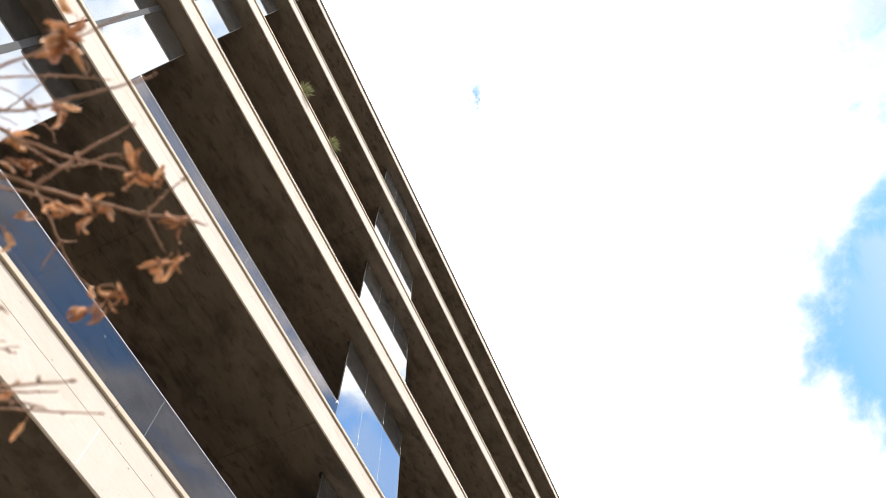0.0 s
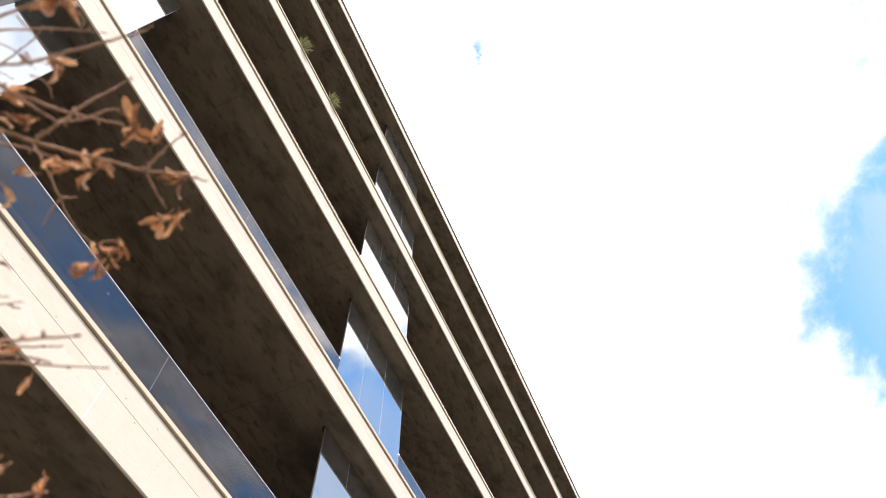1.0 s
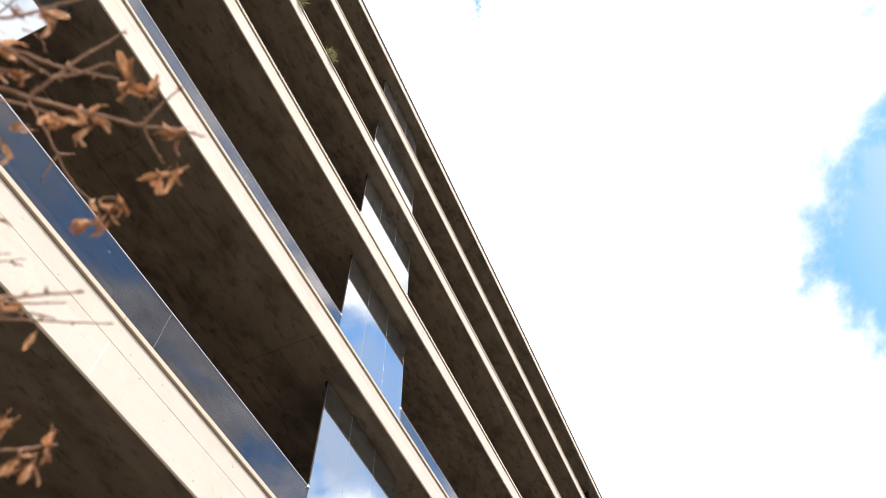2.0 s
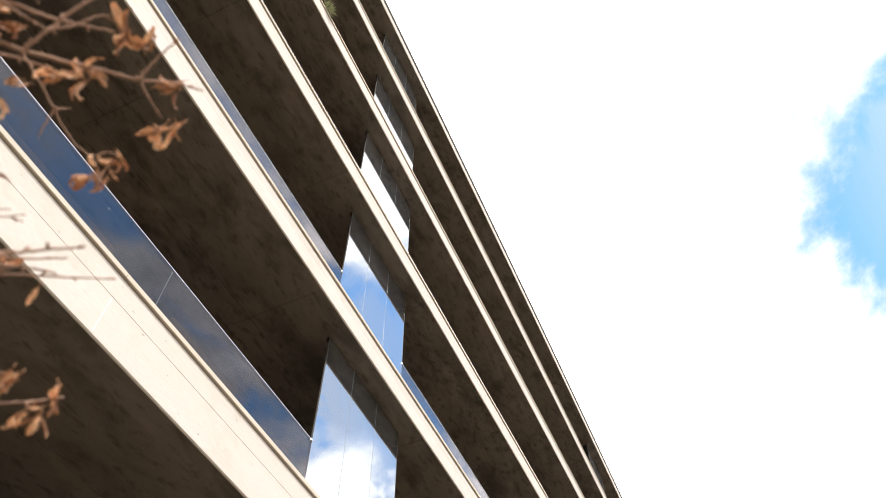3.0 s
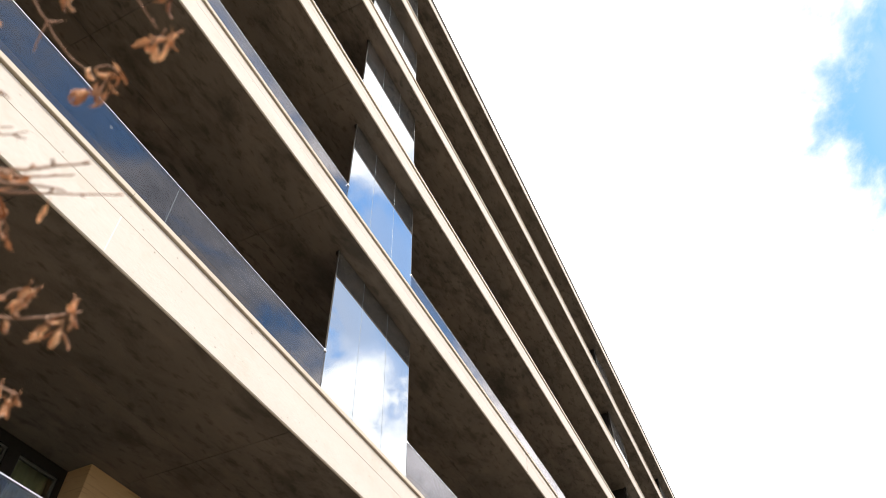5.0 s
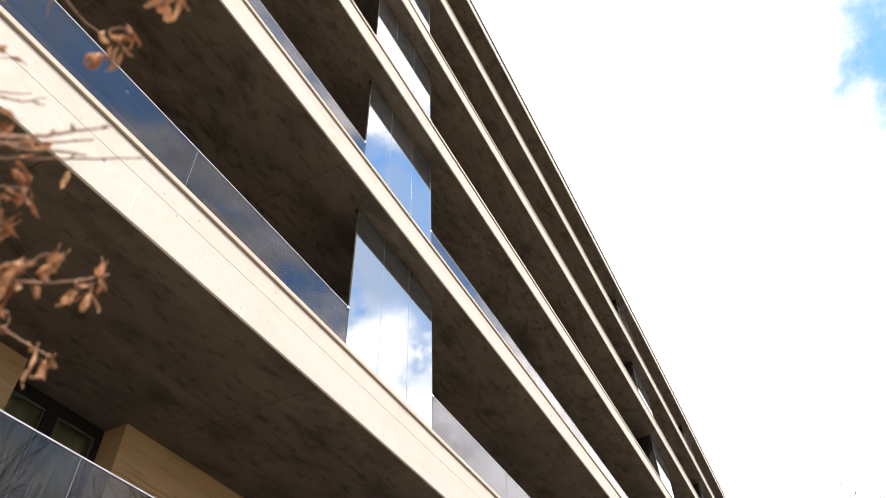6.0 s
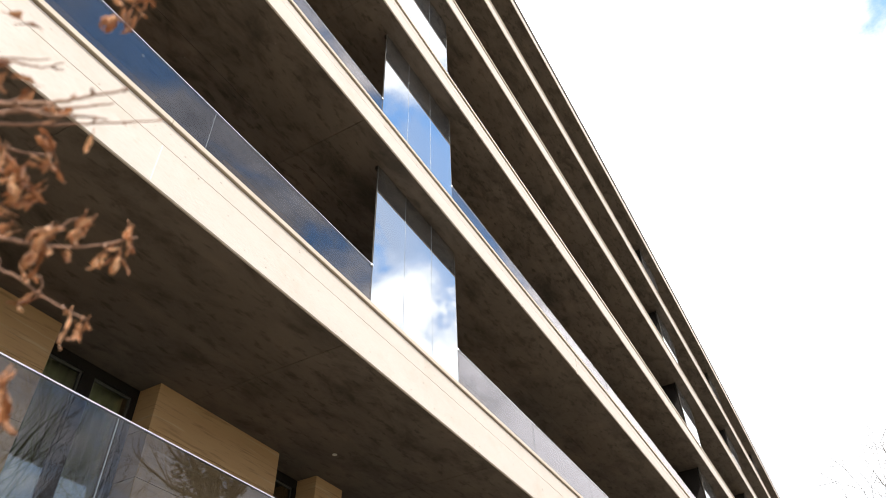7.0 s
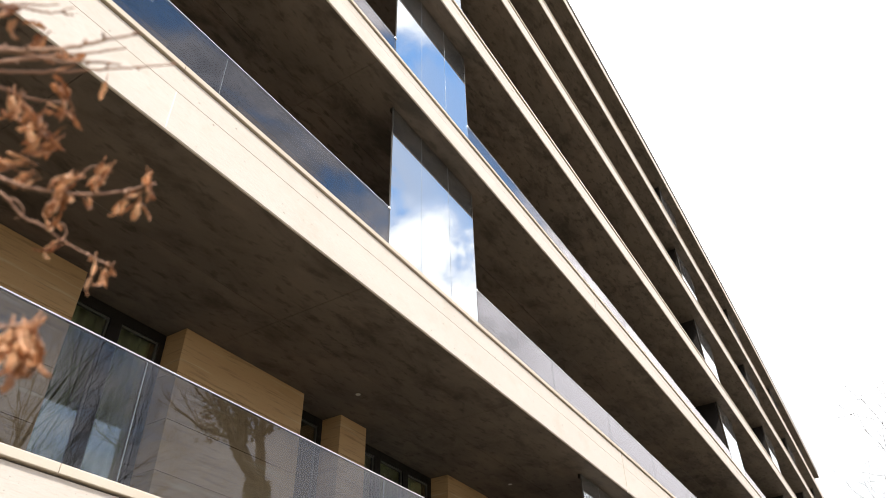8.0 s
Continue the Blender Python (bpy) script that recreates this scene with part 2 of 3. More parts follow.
FASCIA, SOFFIT, STONE = fascia_concrete(), soffit_concrete(), travertine()
CORE = plain_concrete("dark_joint_concrete", (0.06, 0.05, 0.042), (0.10, 0.085, 0.07))
WALL = plain_concrete("grey_render", (0.30, 0.27, 0.23), (0.40, 0.36, 0.31))
# for the unseen decks, tuned for the light they bounce upwards
BOUNCE_DECK = plain_concrete("bounce_deck_concrete", (0.085, 0.075, 0.066), (0.14, 0.125, 0.108))
FILLER = plain_concrete("white_joint_filler", (0.73, 0.69, 0.64), (0.80, 0.76, 0.71))
LEDGE = plain_concrete("cream_ledge_stone", (0.56, 0.47, 0.375), (0.68, 0.59, 0.49))
FRAME = metal("dark_bronze_frame", (0.035, 0.030, 0.027), 0.45, 0.6)
STEEL = metal("brushed_steel", (0.80, 0.78, 0.78), 0.42)
BEAD = metal("dull_bronze_bead", (0.13, 0.125, 0.115), 0.5, 0.3)
EXPANSION = metal("dark_expansion_strip", (0.085, 0.085, 0.09), 0.6, 0.1)
PANE_EDGE = metal("green_grey_pane_edge", (0.24, 0.27, 0.29), 0.4, 0.1)
SEAL = metal("grey_joint_strip", (0.55, 0.55, 0.56), 0.5, 0.2)
ROOF_EDGE = metal("grey_roof_flashing", (0.30, 0.30, 0.31), 0.5, 0.6)
RAIL_GLASS = glass("tinted_rail_glass", (0.62, 0.66, 0.70), 0.046, sheen=(1.0, 0.92, 0.92))
BAY_GLASS = glass("mirror_bay_glass", (0.22, 0.25, 0.27), 0.52, 0.06)
ROOM_GLASS = glass("window_glass", (0.84, 0.87, 0.86), 0.17)
BARK, TWIG = bark("grey_bark", (0.10, 0.085, 0.07), (0.19, 0.165, 0.14)), bark("twig_bark", (0.28, 0.155, 0.108), (0.48, 0.30, 0.21))
LEAF, LAWN, CLOTH = dry_leaf(), lawn(), cloth()
IVY = leaf_green("ivy_leaf", (0.05, 0.06, 0.02), (0.13, 0.12, 0.05))
BLADE = leaf_green("grass_blade", (0.16, 0.19, 0.085), (0.46, 0.48, 0.29))
LAMP = Mat("white_lamp_lens", 0.3).colour((0.75, 0.75, 0.72)).m


# ---- mesh helpers ----
def mesh_of(bm, material, name="mesh", smooth=False):
    me = bpy.data.meshes.new(name)
    bm.to_mesh(me)
    bm.free()
    me.materials.append(material)
    if smooth:
        me.shade_smooth()
    return me


def part(name, bm, material, parent=None, label="", at=None, smooth=False):
    """One mesh object, from a bmesh or a shared mesh, under a thing or a part."""
    me = mesh_of(bm, material, name, smooth) if isinstance(bm, bmesh.types.BMesh) else bm
    ob = new(name, me)
    if at is not None:
        ob.location = at
    if parent is not None:
        ob.parent = parent
    return tagged(ob, label)


def box(x0, x1, y0, y1, z0, z1, bevel=0.0, bm=None):
    bm = bm or bmesh.new()
    got = bmesh.ops.create_cube(bm, size=1.0)["verts"]
    for v in got:
        v.co = Vector(((x0 + x1) / 2 + v.co.x * (x1 - x0), (y0 + y1) / 2 + v.co.y * (y1 - y0), (z0 + z1) / 2 + v.co.z * (z1 - z0)))
        v.co.y += bend(v.co.x)
    if bevel:
        bmesh.ops.bevel(bm, geom=[e for e in bm.edges if e.verts[0] in got], offset=bevel, segments=1, affect="EDGES", profile=0.5)
    return bm


def bend(x):
    """How far the long, gently curved front falls back at x."""
    return 0.00029 * max(x, 0.0) ** 2


def drawn_out(profile, x0, x1):
    """A closed profile of (y, z), drawn out along x, with its ends closed."""
    bm = bmesh.new()
    k, steps = len(profile), max(1, math.ceil((x1 - x0) / 3.0))
    rows = []
    for s in range(steps + 1):
        x = x0 + (x1 - x0) * s / steps
        rows.append([bm.verts.new((x, y + bend(x), z)) for y, z in profile])
    for a, b in zip(rows, rows[1:]):
        for i in range(k):
            bm.faces.new((a[i], a[(i + 1) % k], b[(i + 1) % k], b[i]))
    bm.faces.new(rows[0][::-1])
    bm.faces.new(rows[-1])
    bmesh.ops.recalc_face_normals(bm, faces=bm.faces)
    return bm


def tube(bm, points, radii, sides=6):
    """A tapered tube through the points."""
    rings = []
    for i, p in enumerate(points):
        p = Vector(p)
        d = (Vector(points[min(i + 1, len(points) - 1)]) - Vector(points[max(i - 1, 0)])).normalized()
        q = d.to_track_quat("Z", "Y")
        rings.append([bm.verts.new(p + q @ Vector((math.cos(a) * radii[i], math.sin(a) * radii[i], 0)))
                      for a in (2 * math.pi * s / sides for s in range(sides))])
    for a, b in zip(rings, rings[1:]):
        for s in range(sides):
            bm.faces.new((a[s], a[(s + 1) % sides], b[(s + 1) % sides], b[s]))
    bm.faces.new(rings[0][::-1])
    bm.faces.new(rings[-1])


def smooth_line(points, steps=4):
    """A Catmull-Rom curve through the points."""
    p = [Vector(q) for q in points]
    p = [2 * p[0] - p[1], *p, 2 * p[-1] - p[-2]]
    out = []
    for i in range(1, len(p) - 2):
        for s in range(steps):
            t = s / steps
            out.append(0.5 * (2 * p[i] + (p[i + 1] - p[i - 1]) * t + (2 * p[i - 1] - 5 * p[i] + 4 * p[i + 1] - p[i + 2]) * t * t
                              + (3 * p[i] - p[i - 1] - 3 * p[i + 1] + p[i + 2]) * t ** 3))
    return [*out, p[-2]]


def thing(name, at, label, category, group="", kind=""):
    ob = new(name)
    ob.location = at
    return tagged(ob, label, category, group, kind)


# ---- ground ----
bm = bmesh.new()
bmesh.ops.create_grid(bm, x_segments=120, y_segments=120, size=1500)
for v in bm.verts:
    v.co.x, v.co.y = (math.copysign((abs(c) / 1500) ** 2.2 * 1500, c) for c in (v.co.x, v.co.y))
    if abs(v.co.x) > 70 or abs(v.co.y) > 40:
        v.co.z = noise.noise(v.co * 0.01) * 1.0
tagged(part("ground", bm, LAWN), "pale dry winter lawn with bare earth patches", "ground", kind="structure")

# ---- the apartment building ----
X0, X1 = -9.4, 62.0            # its two ends
FRONT, PANE, PIER, BACK = 3.335, 3.612, 5.17, 5.45   # fascia, glass, stone piers, windows
SOFFITS = {1: 2.27, 2: 5.23, 3: 8.41, 4: 11.43, 5: 14.47, 6: 17.51, 7: 20.55}
FASCIA_H = {1: 0.64, 2: 0.66, 3: 0.45, 4: 0.45, 5: 0.45, 6: 0.45, 7: 0.42}
RAIL_TOP = {1: 3.79, 2: 6.77, 3: 9.79, 4: 12.82, 5: 15.86, 6: 18.90}
BAYS = {1: [(9.48, 11.38)], **{k: [(-1.93, -0.03), (4.79, 6.69), (22.3, 24.1), (32.8, 34.65), (43.0, 44.9), (52.8, 54.7)] for k in range(2, 7)}}
LIP = 0.05
building = thing("apartment_building", (0, 0, 0), "six-storey apartment building with pale concrete balcony bands and brown soffits", "building")


def deck(k):
    return SOFFITS[k] + FASCIA_H[k] - 0.30


def balcony_slab(k):
    """One floor's slab: core, soffit panels, fascia panels and ledge."""
    s, h = SOFFITS[k], FASCIA_H[k]
    end = 60.7 if k == 7 else X1
    core = drawn_out([(FRONT + 0.02, s + 0.012), (FRONT + 0.02, s + h - LIP), (FRONT + 0.20, s + h - LIP), (FRONT + 0.20, s + h - 0.30),
                      (14.0, s + h - 0.30), (14.0, s + 0.012)], X0, end - 0.01)
    slab = part("roof_slab" if k == 7 else "balcony_slab", core, CORE, building)
    # fascia, with its shallow formwork line
    g, top = (0.59 * h, h - LIP - 0.012)
    profile = [(0.0, 0.008), (0.008, 0.0), (0.019, 0.0), (0.019, top), (0.0, top), (0.0, g + 0.003), (0.003, g), (0.0, g - 0.003)]
    cuts = [X0, -0.67, 10.6, 21.9, 33.1, 44.4, end]
    for a, b in zip(cuts, cuts[1:]):
        a2, b2 = a + 0.012, b - 0.012
        part("fascia_panel", drawn_out([(FRONT + y, s + z) for y, z in profile], a2, b2), FASCIA, slab, "pale cream cast concrete fascia")
    if k == 2:
        part("joint_filler", box(1.865, 1.876, FRONT - 0.0012, FRONT + 0.01, s + 0.02, s + g - 0.01), FILLER, slab, "thin pale joint filler")
    # soffit panels, two rows with open joints
    x = 1.28 - 2.84 * 4
    while x < end:
        a, b = max(x, X0), min(x + 2.84, end)
        for y0, y1 in ((FRONT + 0.02, 4.36), (4.36, 5.60)):
            if b - a > 0.1:
                part("soffit_panel", panel(round(b - a, 3), round(y1 - y0, 3)), SOFFIT, slab, at=(a, y0 + bend(a), s)).rotation_euler.z = math.atan2(bend(b) - bend(a), b - a)
        x += 2.84
    # ledge that caps the fascia
    out = 0.036 if k == 7 else 0.022
    lip = [(-out, 0.003), (0.003 - out, 0.0), (0.24, 0.0), (0.24, LIP), (0.005 - out, LIP), (-out, LIP - 0.005)]
    x = 1.87 - 2.84 * 4 if k != 3 else 2.26 - 2.84 * 4
    while x < end:
        a, b = max(x, X0) + 0.003, min(x + 2.84, end) - 0.003
        if b - a > 0.05:
            part("ledge", drawn_out([(FRONT + y, s + h - LIP + z) for y, z in lip], a, b), ROOF_EDGE if k == 7 else LEDGE, slab,
                 "thin grey metal roof flashing" if k == 7 else "cream stone ledge")
        x += 2.84
    return slab


PANELS = {}


def panel(w, d):
    """A shared mesh for a soffit panel with its arris taken off."""
    if (w, d) not in PANELS:
        bm = box(0.0028, w - 0.0028, 0.0028, d - 0.0028, 0.0, 0.011)
        bmesh.ops.bevel(bm, geom=[e for e in bm.edges if all(v.co.z < 0.001 for v in e.verts)], offset=0.0015, segments=1, affect="EDGES")
        PANELS[(w, d)] = mesh_of(bm, SOFFIT, "soffit_panel")
    return PANELS[(w, d)]


def glass_screen(k, x0, x1):
    """A glass screen that stands flush with the rail, from floor to soffit."""
    z0, z1 = deck(k), SOFFITS[k + 1]
    bay = new("glass_screen")
    bay.parent = building
    tagged(bay, "floor-to-ceiling screen of three mirror glass panes")
    n = 3
    step = (x1 - x0) / n
    joint = -0.66 if x0 < 0 else None
    for i in range(n):
        a, b = x0 + i * step, x0 + (i + 1) * step
        la = 0.035 if joint is not None and i == 2 else 0.0045
        lb = 0.035 if joint is not None and i == 1 else 0.0045
        p = part("pane", box(a + la, b - lb, PANE, PANE + 0.012, z0 + 0.01, z1 - 0.012), BAY_GLASS, bay)
        p.visible_shadow = False
        if i:
            wide = 0.034 if la > 0.01 else 0.0045
            part("joint_strip", box(a - wide, a + wide, PANE + 0.001 - (0.006 if wide > 0.01 else 0), PANE + 0.02, z0 + 0.01, z1 - 0.012), EXPANSION if wide > 0.01 else PANE_EDGE, bay, "dark grey expansion strip" if wide > 0.01 else "thin grey joint strip")
    if x0 > 20:
        part("side_screen", box(x0 + 0.01, x0 + 0.05, PANE + 0.06, BACK - 0.01, z0 + 0.01, z1 - 0.012), FRAME, bay, "dark bronze side screen")
    part("top_frame", box(x0, x1, PANE + 0.014, PANE + 0.05, z1 - 0.06, z1 - 0.002), FRAME, bay)
    for a, b in ((x0, x0 + 0.006), (x1 - 0.006, x1)):
        part("corner_strip", box(a - 0.0005, b + 0.0005, PANE - 0.002, PANE + 0.014, z0 + 0.01, z1 - 0.006), BEAD, bay, "slim bronze corner strip")


def balustrade(k):
    """Glass rail panes between the bays, with a slim steel top rail."""
    z0, z1 = SOFFITS[k] + FASCIA_H[k] - 0.06, RAIL_TOP[k]
    stops = [X0 + 0.1]
    for a, b in BAYS[k]:
        stops += [a, b]
    stops.append(X1 - 0.1)
    for a, b in zip(stops[::2], stops[1::2]):
        rail = new("balustrade")
        rail.parent = building
        tagged(rail, "frameless tinted glass balcony rail")
        if a == stops[2] and k > 1 and b > 20:
            cuts = [a, 8.68, 11.10, 13.14, 15.5, 17.8, 20.1, b]
        elif k > 1 and abs(b - 4.79) < 0.01:
            cuts = [a, 2.39, b]
        elif k == 1 and a < 0:
            cuts = [a, -7.0, -4.7, -2.35, 0.0, 2.38, 4.85, 7.15, b]
        else:
            m = max(1, round((b - a) / 2.3))
            cuts = [a + (b - a) * i / m for i in range(m + 1)]
        for c, d in zip(cuts, cuts[1:]):
            p = part("pane", box(c + 0.003, d - 0.003, PANE, PANE + 0.012, z0, z1 - 0.011), RAIL_GLASS, rail)
            p.visible_shadow = False
            if d < b - 0.01:
                part("edge_strip", box(d - 0.0016, d + 0.0016, PANE + 0.001, PANE + 0.011, z0, z1 - 0.011), PANE_EDGE, rail, "sealed pane joint")
        part("top_rail", drawn_out([(PANE - 0.003, z1 - 0.010), (PANE - 0.003, z1 - 0.002), (PANE - 0.001, z1), (PANE + 0.017, z1), (PANE + 0.019, z1 - 0.002), (PANE + 0.019, z1 - 0.010)],
                               a + 0.003, b - 0.003), STEEL, rail, "slim bright steel top rail")
        for c, side in ((a, 1), (b, -1)):
            if X0 + 1 < c < X1 - 1:
                lo, hi = sorted((c - side * 0.012, c + side * 0.026))
                part("rail_clip", box(lo, hi, PANE - 0.010, PANE + 0.022, z1 - 0.030, z1 + 0.004, 0.004), STEEL, rail, "small bright steel clip")


PIERS = [(-9.3, -7.6), (-5.6, -3.9), (-2.1, -1.6), (0.35, 2.63), (3.72, 5.41), (6.06, 6.55), (8.43, 10.6), (12.9, 14.6), (16.9, 18.6), (20.2, 20.7),
         (23.6, 25.3), (27.4, 27.9), (33.4, 35.1), (37.0, 37.5), (41.6, 43.3), (46.8, 48.5), (51.0, 51.5), (55.5, 57.2), (60.0, 61.6)]


def pier(k, a, b):
    """A stone pier between the windows; on the lowest floor slab by slab."""
    z0, z1 = deck(k), SOFFITS[k + 1] - 0.002
    if k > 1:
        part("pier", box(a, b, PIER, BACK + 0.1, z0, z1, 0.01), STONE, building, "honey travertine pier")
        return
    ob = part("pier", box(a + 0.02, b - 0.02, PIER + 0.02, BACK + 0.1, z0, z1), CORE, building, "honey travertine pier")
    z, course = z1, 0.46
    while z - 0.05 > z0:
        low = max(z - course, z0)
        part("stone_slab", box(a, b, PIER, PIER + 0.36, low + 0.002, z - 0.002, 0.003), STONE, ob)
        z = low


def window(k, a, b):
    """Dark framed sashes between two piers, with a pane and a light inner bead each."""
    z0, z1 = deck(k) + 0.02, SOFFITS[k + 1] - 0.005
    w = new("window")
    w.parent = building
    tagged(w, "dark framed full-height window")
    m = max(1, round((b - a) / 0.62))
    step = (b - a) / m
    bm = bmesh.new()
    box(a, b, BACK, BACK + 0.07, z1 - 0.10, z1, bm=bm)
    box(a, b, BACK, BACK + 0.07, z0, z0 + 0.08, bm=bm)
    for i in range(m + 1):
        c = a + step * i
        box(max(a, c - 0.06), min(b, c + 0.06), BACK, BACK + 0.07, z0 + 0.08, z1 - 0.10, bm=bm)
    part("frame", bm, FRAME, w)
    for i in range(m):
        c, d = a + step * i + 0.06, a + step * (i + 1) - 0.06
        bead = bmesh.new()
        for q in ((c, c + 0.018, z0 + 0.08, z1 - 0.10), (d - 0.018, d, z0 + 0.08, z1 - 0.10), (c + 0.018, d - 0.018, z1 - 0.118, z1 - 0.10)):
            box(q[0], q[1], BACK + 0.02, BACK + 0.05, q[2], q[3], bm=bead)
        part("bead", bead, BEAD, w, "dull bronze glazing bead")
        p = part("pane", box(c + 0.018, d - 0.018, BACK + 0.03, BACK + 0.04, z0 + 0.08, z1 - 0.118), ROOM_GLASS, w)
        p.visible_shadow = False


def curtain(a, b, z0, z1):
    """A pleated curtain that hangs inside a window."""
    bm = bmesh.new()
    n = int((b - a) / 0.008)
    cols = []
    for side in (0.0, 0.02):
        cols.append([[bm.verts.new((a + (b - a) * i / n, BACK + 0.16 + side + 0.022 * math.sin(i * 0.52) + 0.008 * math.sin(i * 0.15), z)) for z in (z0, z1)] for i in range(n + 1)])
    for row in cols:
        for p, q in zip(row, row[1:]):
            bm.faces.new((p[0], q[0], q[1], p[1]))
    tagged(part("curtain", bm, CLOTH, smooth=True), "olive green pleated curtain hanging inside a window", "curtain", "curtains")


for k in SOFFITS:
    balcony_slab(k)
for k in range(1, 7):
    balustrade(k)
    for a, b in BAYS[k]:
        glass_screen(k, a, b)
    for a, b in PIERS:
        pier(k, a, b)
    for (a0, a), (b, b1) in zip(PIERS, PIERS[1:]):
        window(k, a, b)
    z0, z1 = deck(k), SOFFITS[k + 1]
    # unseen floor layer, added to bounce sunlight up onto the soffits
    part("bounce_deck", drawn_out([(FRONT + 0.245, z0), (FRONT + 0.245, z0 + 0.008), (BACK - 0.01, z0 + 0.008), (BACK - 0.01, z0)], X0 + 0.05, X1 - 0.15), BOUNCE_DECK, building, "unseen balcony floor layer added to bounce sunlight onto the soffit above")
    part("end_wall", box(X0, X0 + 0.3, BACK + 0.11, 13.98, z0 + 0.002, z1 + 0.01), WALL, building)
    part("end_wall", box(X1 - 0.4, X1 - 0.1, BACK + 0.11, 13.98, z0 + 0.002, z1 + 0.01), WALL, building)
    part("room_wall", box(X0 + 0.31, X1 - 0.41, 8.2, 8.35, z0 + 0.002, z1 + 0.01), WALL, building)
    part("rear_wall", box(X0 + 0.31, X1 - 0.41, 13.7, 13.98, z0 + 0.002, z1 + 0.01), WALL, building)
part("base_wall", box(X0, X1 - 0.1, 4.3, 13.9, -0.2, SOFFITS[1] + 0.011), WALL, building, "plain grey rendered base wall")

for a, b in ((2.68, 3.68), (6.65, 8.38)):
    curtain(a, b, deck(1) + 0.02, SOFFITS[2] - 0.03)


def downlight(x, y, z):
    lamp = thing("downlight", (x, y, z), "small round recessed downlight set in the soffit", "lamp", "soffit downlights")
    ring = bmesh.new()
    for r0, r1, h0 in ((0.028, 0.020, 0.005),):
        a = [[ring.verts.new((math.cos(t) * r, math.sin(t) * r, zz)) for t in (2 * math.pi * i / 24 for i in range(24))] for r, zz in ((r0, 0.004), (r0, -h0), (r1, -h0), (r1, 0.004))]
        for p, q in zip(a, a[1:]):
            for i in range(24):
                ring.faces.new((p[i], p[(i + 1) % 24], q[(i + 1) % 24], q[i]))
    part("trim_ring", ring, STEEL, lamp, "bright steel trim ring")
    lens = bmesh.new()
    bmesh.ops.create_cone(lens, cap_ends=True, segments=24, radius1=0.019, radius2=0.019, depth=0.004)
    part("lens", lens, LAMP, lamp, at=(0, 0, -0.002))


downlight(5.76, 4.70, SOFFITS[2])
downlight(9.29, 4.66, SOFFITS[2])


def tuft(x, z, size, seed):
    """A tuft of grassy weed that grows out over a ledge."""
    rng = random.Random(seed)
    root = Vector((x, FRONT - 0.005, z))
    bm = bmesh.new()
    for i in range(210):
        a, lean = rng.uniform(0, 2 * math.pi), rng.uniform(0.1, 1.25)
        way = Vector((math.cos(a) * math.sin(lean), math.sin(a) * math.sin(lean) - 0.55, math.cos(lean) * 0.9)).normalized()
        length, wide = size * rng.uniform(0.5, 0.9), rng.uniform(0.004, 0.009)
        side = way.cross(Vector((0, 0, 1))).normalized() * wide
        foot = root + Vector((rng.uniform(-0.05, 0.05), rng.uniform(-0.02, 0.03), 0))
        mid = foot + way * length * 0.55
        tip = foot + way * length + Vector((0, 0, -0.25 * length * lean))
        if min(foot.y, mid.y, tip.y) > 0 and tip.z > z - 0.10:
            v = [bm.verts.new(p) for p in (foot - side, foot + side, mid + side, mid - side, tip)]
            bm.faces.new(v[:4])
            bm.faces.new((v[3], v[2], v[4]))
    ob = part("grass_tuft", bm, BLADE)
    tagged(ob, "green grassy tuft growing on the concrete ledge", "plant", "tufts on the ledge")


tuft(1.42, SOFFITS[5] + FASCIA_H[5], 0.29, 3)
tuft(2.54, SOFFITS[5] + FASCIA_H[5], 0.26, 5)

# a small round mark stuck on a rail pane
bm = bmesh.new()
tube(bm, [(math.cos(t) * 0.011, 0, math.sin(t) * 0.011) for t in (2 * math.pi * i / 20 for i in range(21))], [0.0011] * 21, 5)
tagged(part("ring_mark", bm, SEAL, at=(1.602, PANE - 0.0022, 6.609)), "small round grey ring mark on a glass rail pane", "mark")


# ---- trees ----
def grow(bm, rng, p, way, length, radius, depth, twigs, thin=0.004):
    """One limb and all that springs from it."""
    n = 5 if depth else 4
    pts, rad = [p.copy()], [radius]
    for i in range(n):
        way = (way + Vector((rng.gauss(0, 0.13), rng.gauss(0, 0.13), rng.gauss(0.05, 0.10)))).normalized()
        pts.append(pts[-1] + way * length / n)
        rad.append(max(radius * (1 - 0.55 * (i + 1) / n), thin))
    tube(bm, pts, rad, 7 if depth > 2 else 5 if depth else 3)
    if depth == 0:
        return
    for i in range(twigs + (1 if depth > 2 else 0)):
        at = rng.randint(2, n)
        turn = Matrix.Rotation(rng.uniform(0, 2 * math.pi), 3, way) @ Matrix.Rotation(rng.uniform(0.45, 0.95), 3, way.orthogonal().normalized())
        grow(bm, rng, pts[at], (turn @ way).normalized(), length * rng.uniform(0.55, 0.80), rad[at] * rng.uniform(0.55, 0.75), depth - 1, twigs, thin)
    grow(bm, rng, pts[-1], way, length * 0.7, rad[-1], depth - 1, twigs, thin)


